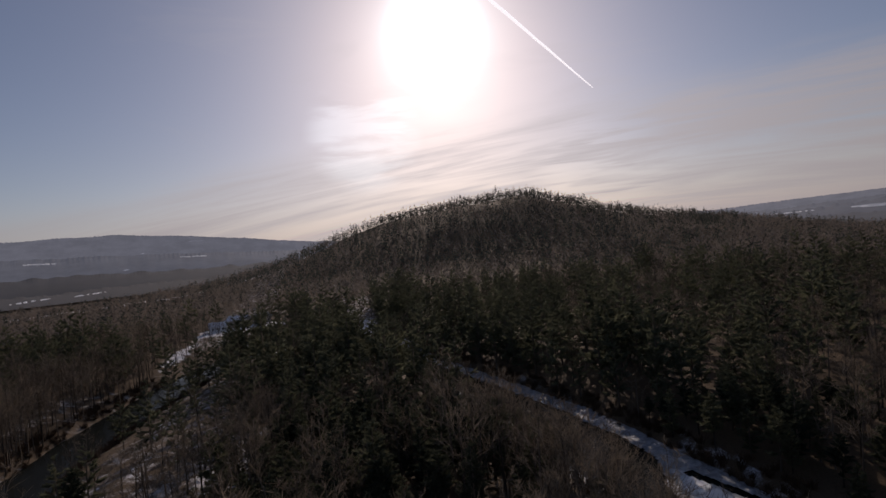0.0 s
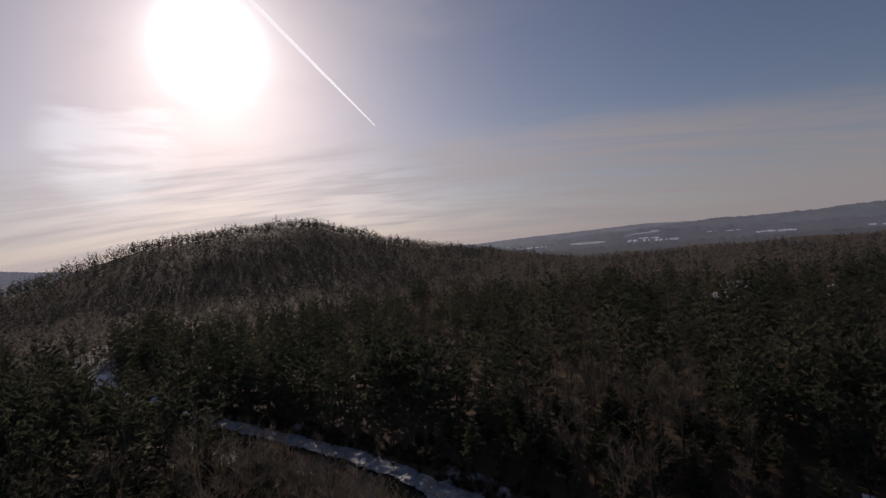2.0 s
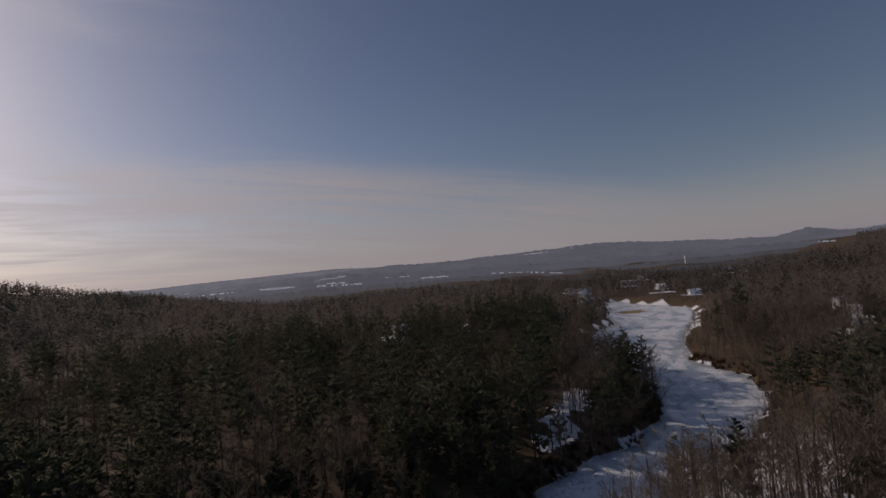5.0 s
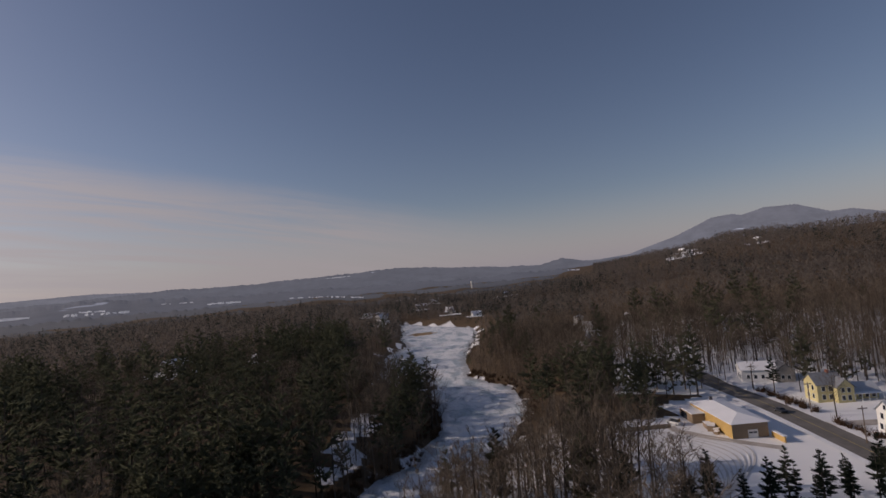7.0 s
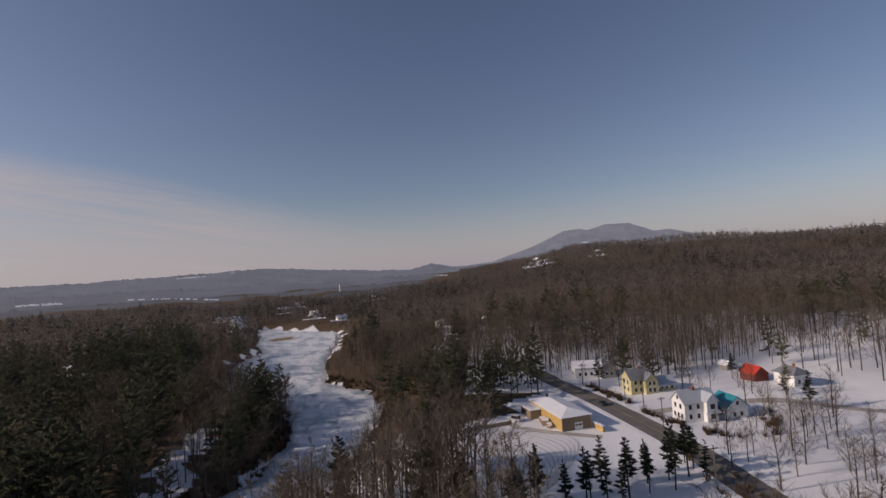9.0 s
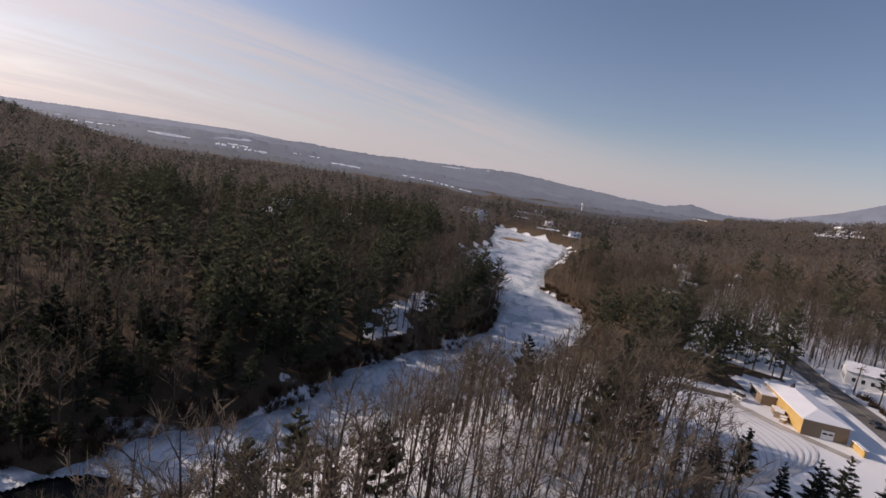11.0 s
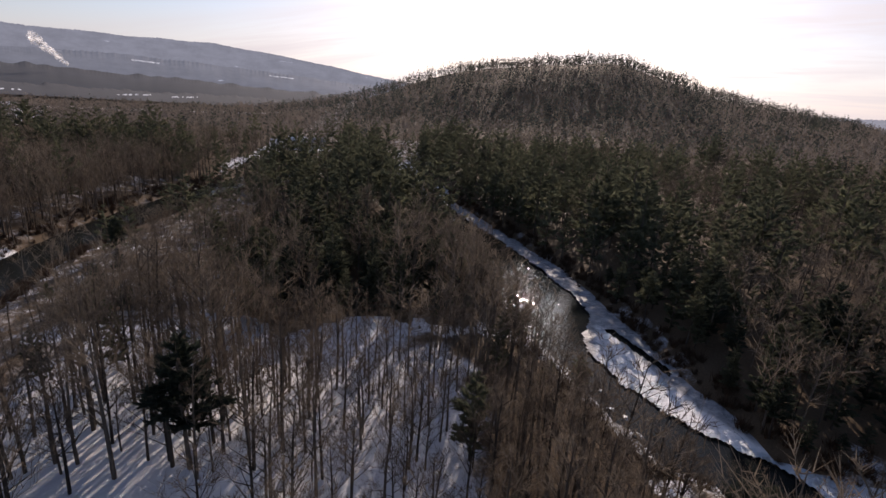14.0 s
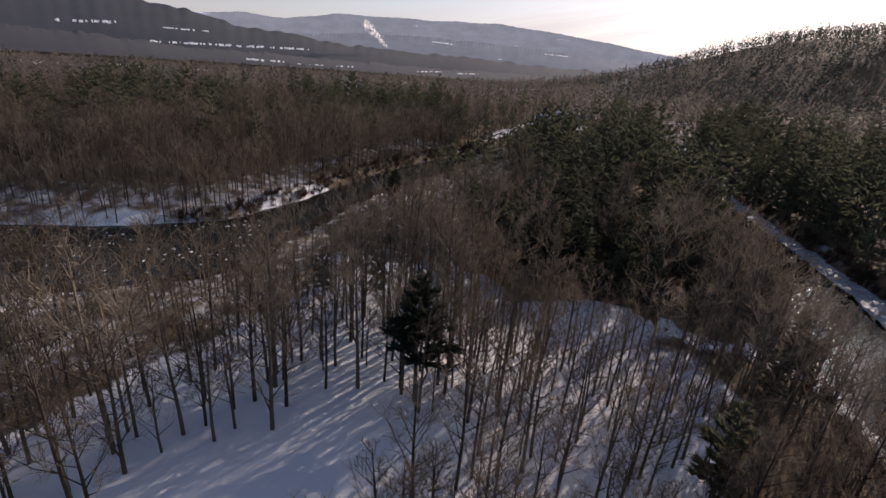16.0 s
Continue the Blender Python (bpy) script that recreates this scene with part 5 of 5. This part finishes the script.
for i, (x, y, k) in enumerate([(81, 3, 0.85), (80, -9, 0.8), (127, -35, 1.0), (129, -58, 1.1), (105, -46, 1.05), (74, 7, 0.8), (76, -3, 0.7), (5, 37, 0.95), (14, 77, 0.4), (100, -52, 0.9), (133, -62, 0.9)]):
    src = pine_things[i % 4]
    copy_thing(src, pose(x, y, float(height(x, y)) - 0.1, rz=i * 50.0) @ Matrix.Scale(k / src.scale.x, 4))
for i, (x, y, k) in enumerate([(108, -168, 0.6), (101, -158, 0.55), (97, -146, 0.5), (92, -132, 0.6), (84, -150, 0.6), (133, -176, 0.55), (141, -171, 0.7), (104, -136, 0.45), (90, -165, 0.7), (80, -128, 0.6), (75, -140, 0.7), (137, -145, 0.8), (160, -158, 0.8), (128, -185, 0.55), (114, -190, 0.6), (96, -128, 0.8), (88, -142, 0.85), (100, -152, 0.75), (112, -163, 0.9), (104, -172, 0.8), (94, -176, 0.9), (86, -160, 0.8), (120, -180, 0.7), (78, -118, 0.8), (134, -166, 0.7), (146, -178, 0.9), (126, -160, 0.6), (90, -120, 0.6), (82, -136, 0.8)]):
    src = bare_things[i % 6]
    copy_thing(src, pose(x, y, float(height(x, y)) - 0.1, rz=i * 50.0) @ Matrix.Scale(k / src.scale.x, 4))

gr = random.Random(11)
for i in range(26):
    x, y = gr.uniform(66, 118), gr.uniform(-182, -126)
    if outside(np.array([x]), np.array([y]), ROAD_STRIP)[0] > 4 and math.hypot(x - 118.4, y + 146.4) > 17:
        copy_thing(bare_things[i % 6], pose(x, y, float(height(x, y)) - 0.1, rz=i * 71.0) @ Matrix.Scale(gr.uniform(0.4, 0.75) / bare_things[i % 6].scale.x, 4))


# ---- hedges and shrubs ----
def shrub_tris(seed, h):
    r, t = np.random.default_rng(seed), Tris()
    for _ in range(38):
        a, lean = r.uniform(0, 6.28), r.uniform(0.1, 0.8)
        d = np.array([math.cos(a) * lean, math.sin(a) * lean, 1.0])
        p = np.array([r.normal() * 0.3, r.normal() * 0.3, 0])
        t.blade(p, p + d * h * r.uniform(0.5, 1.0), 0.07, 0, r)
    return t.arrays()


shrubs = [shrub_tris(800 + i, 2.4) for i in range(4)]
sp = []
for (x0, y0), (x1, y1), n, wide in (((118, -137), (133, -139), 20, 0.8), ((142, -143.5), (172, -150), 40, 0.9), ((100, -140), (117, -136), 16, 1.0), ((96, -150), (106, -164), 22, 2.0), ((60, -102), (100, -118), 30, 2.5)):
    k = rng.random(n)
    sp.append(np.stack([x0 + (x1 - x0) * k + rng.normal(size=n) * wide * 0.4, y0 + (y1 - y0) * k + rng.normal(size=n) * wide], -1))
# brush along the water's edge
ex, ey = rng.uniform(-90, 290, 60000), rng.uniform(-130, 260, 60000)
ed = river_distance(ex, ey)
ok = (ed > 0.6) & (ed < 6.5) & (rng.random(60000) < np.where((ex > 60) & (ey < 36 - 0.55 * (ex - 60)), 0.3, 0.7))
sp.append(np.stack([ex[ok], ey[ok]], -1))
sp = np.concatenate(sp)
sp = np.column_stack([sp, height(sp[:, 0], sp[:, 1]) - 0.05])
v, f, m = scatter(shrubs, sp, rng.uniform(0.5, 1.3, len(sp)), rng.uniform(0, 6.28, len(sp)))
tagged(new("brush", mesh_object("brush", v, f, [M["bush"]], m)), "brown leafless brush and hedges along banks and gardens", "shrubs", kind="stuff")


# ---- loose ice in the open water ----
def floe_tris(seed):
    r = np.random.default_rng(seed)
    n = 7
    a = np.sort(r.uniform(0, 6.28, n))
    rad = r.uniform(0.6, 1.0, n)
    top = np.stack([np.cos(a) * rad, np.sin(a) * rad, np.full(n, 0.12)], -1)
    v = np.vstack([top, top - (0, 0, 0.25), [(0, 0, 0.14)]])
    f = [(i, (i + 1) % n, 2 * n) for i in range(n)]
    for i in range(n):
        j = (i + 1) % n
        f += [(i, i + n, j + n), (i, j + n, j)]
    return v, np.array(f), np.zeros(len(f), int)


fx, fy = rng.uniform(-130, 95, 16000), rng.uniform(-10, 300, 16000)
in_lead = (outside(fx, fy, LEAD) < -0.6) & (fx < 68) & (fy < 70) & (rng.random(16000) < 0.3)
in_west = (outside(fx, fy, RIVER_WEST) < -1) & (fy < 92) & (rng.random(16000) < 0.30)
ok = in_lead | in_west
fl = np.column_stack([fx[ok], fy[ok], np.full(ok.sum(), -0.33)])
v, f, m = scatter([floe_tris(900 + i) for i in range(6)], fl, np.where(fl[:, 0] < 0, rng.uniform(0.15, 0.6, len(fl)), rng.uniform(0.25, 1.1, len(fl))), rng.uniform(0, 6.28, len(fl)))
tagged(new("ice_floes", mesh_object("ice_floes", v, f, [M["ice"]], m)), "small broken ice floes drifting on dark water", "ice", kind="stuff")


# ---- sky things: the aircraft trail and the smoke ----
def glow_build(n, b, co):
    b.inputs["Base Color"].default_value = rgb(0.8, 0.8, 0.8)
    # sunlight caught by the vapour is put in as emission
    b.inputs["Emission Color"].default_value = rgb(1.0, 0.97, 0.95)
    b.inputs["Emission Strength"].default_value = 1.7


def sky_point(az, el, d):
    a, e = radians(az), radians(el)
    return np.array([20 + d * math.sin(a) * math.cos(e), d * math.cos(a) * math.cos(e), 52 + d * math.sin(e)])


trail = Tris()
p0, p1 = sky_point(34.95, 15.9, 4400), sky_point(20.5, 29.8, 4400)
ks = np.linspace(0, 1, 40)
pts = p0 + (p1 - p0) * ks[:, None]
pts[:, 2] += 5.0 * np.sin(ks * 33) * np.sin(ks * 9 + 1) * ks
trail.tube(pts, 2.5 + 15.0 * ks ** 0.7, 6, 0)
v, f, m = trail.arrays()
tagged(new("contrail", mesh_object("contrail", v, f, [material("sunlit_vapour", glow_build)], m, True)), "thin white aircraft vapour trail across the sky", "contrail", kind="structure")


def smoke_build(n, b, co):
    b.inputs["Base Color"].default_value = rgb(0.8, 0.8, 0.8)
    b.inputs["Roughness"].default_value = 1.0
    pos = n.add("ShaderNodeNewGeometry").outputs["Position"]
    fac = n.mapped(n.noise(pos, 0.06, 4.0, 0.6), 0.40, 0.62, 0.0, 0.38)
    veil = n.add("ShaderNodeMixShader", {0: fac, 1: n.add("ShaderNodeBsdfTransparent").outputs[0], 2: n.add("ShaderNodeBsdfTranslucent", {"Color": rgb(0.9, 0.9, 0.9)}).outputs[0]})
    n.add("ShaderNodeOutputMaterial", {"Surface": veil}).is_active_output = True


bm = bmesh.new()
base = np.array([-1045.0, 1815.0, 62.0])
sr = random.Random(3)
for i in range(16):
    k = i / 16
    c = Vector(base) + Vector((-75 * k + sr.uniform(-8, 8), -55 * k + sr.uniform(-8, 8), 25 + 80 * k))
    r0 = 5 + 13 * k
    made = bmesh.ops.create_icosphere(bm, subdivisions=2, radius=r0)
    for vert in made["verts"]:
        vert.co = c + vert.co * (1 + 0.5 * noise.noise(vert.co * 0.11 + c * 0.07))
me = bpy.data.meshes.new("smoke_plume")
bm.to_mesh(me)
bm.free()
me.materials.append(material("pale_smoke", smoke_build))
tagged(new("smoke_plume", me), "pale smoke rising from a chimney in the valley", "smoke", kind="stuff")
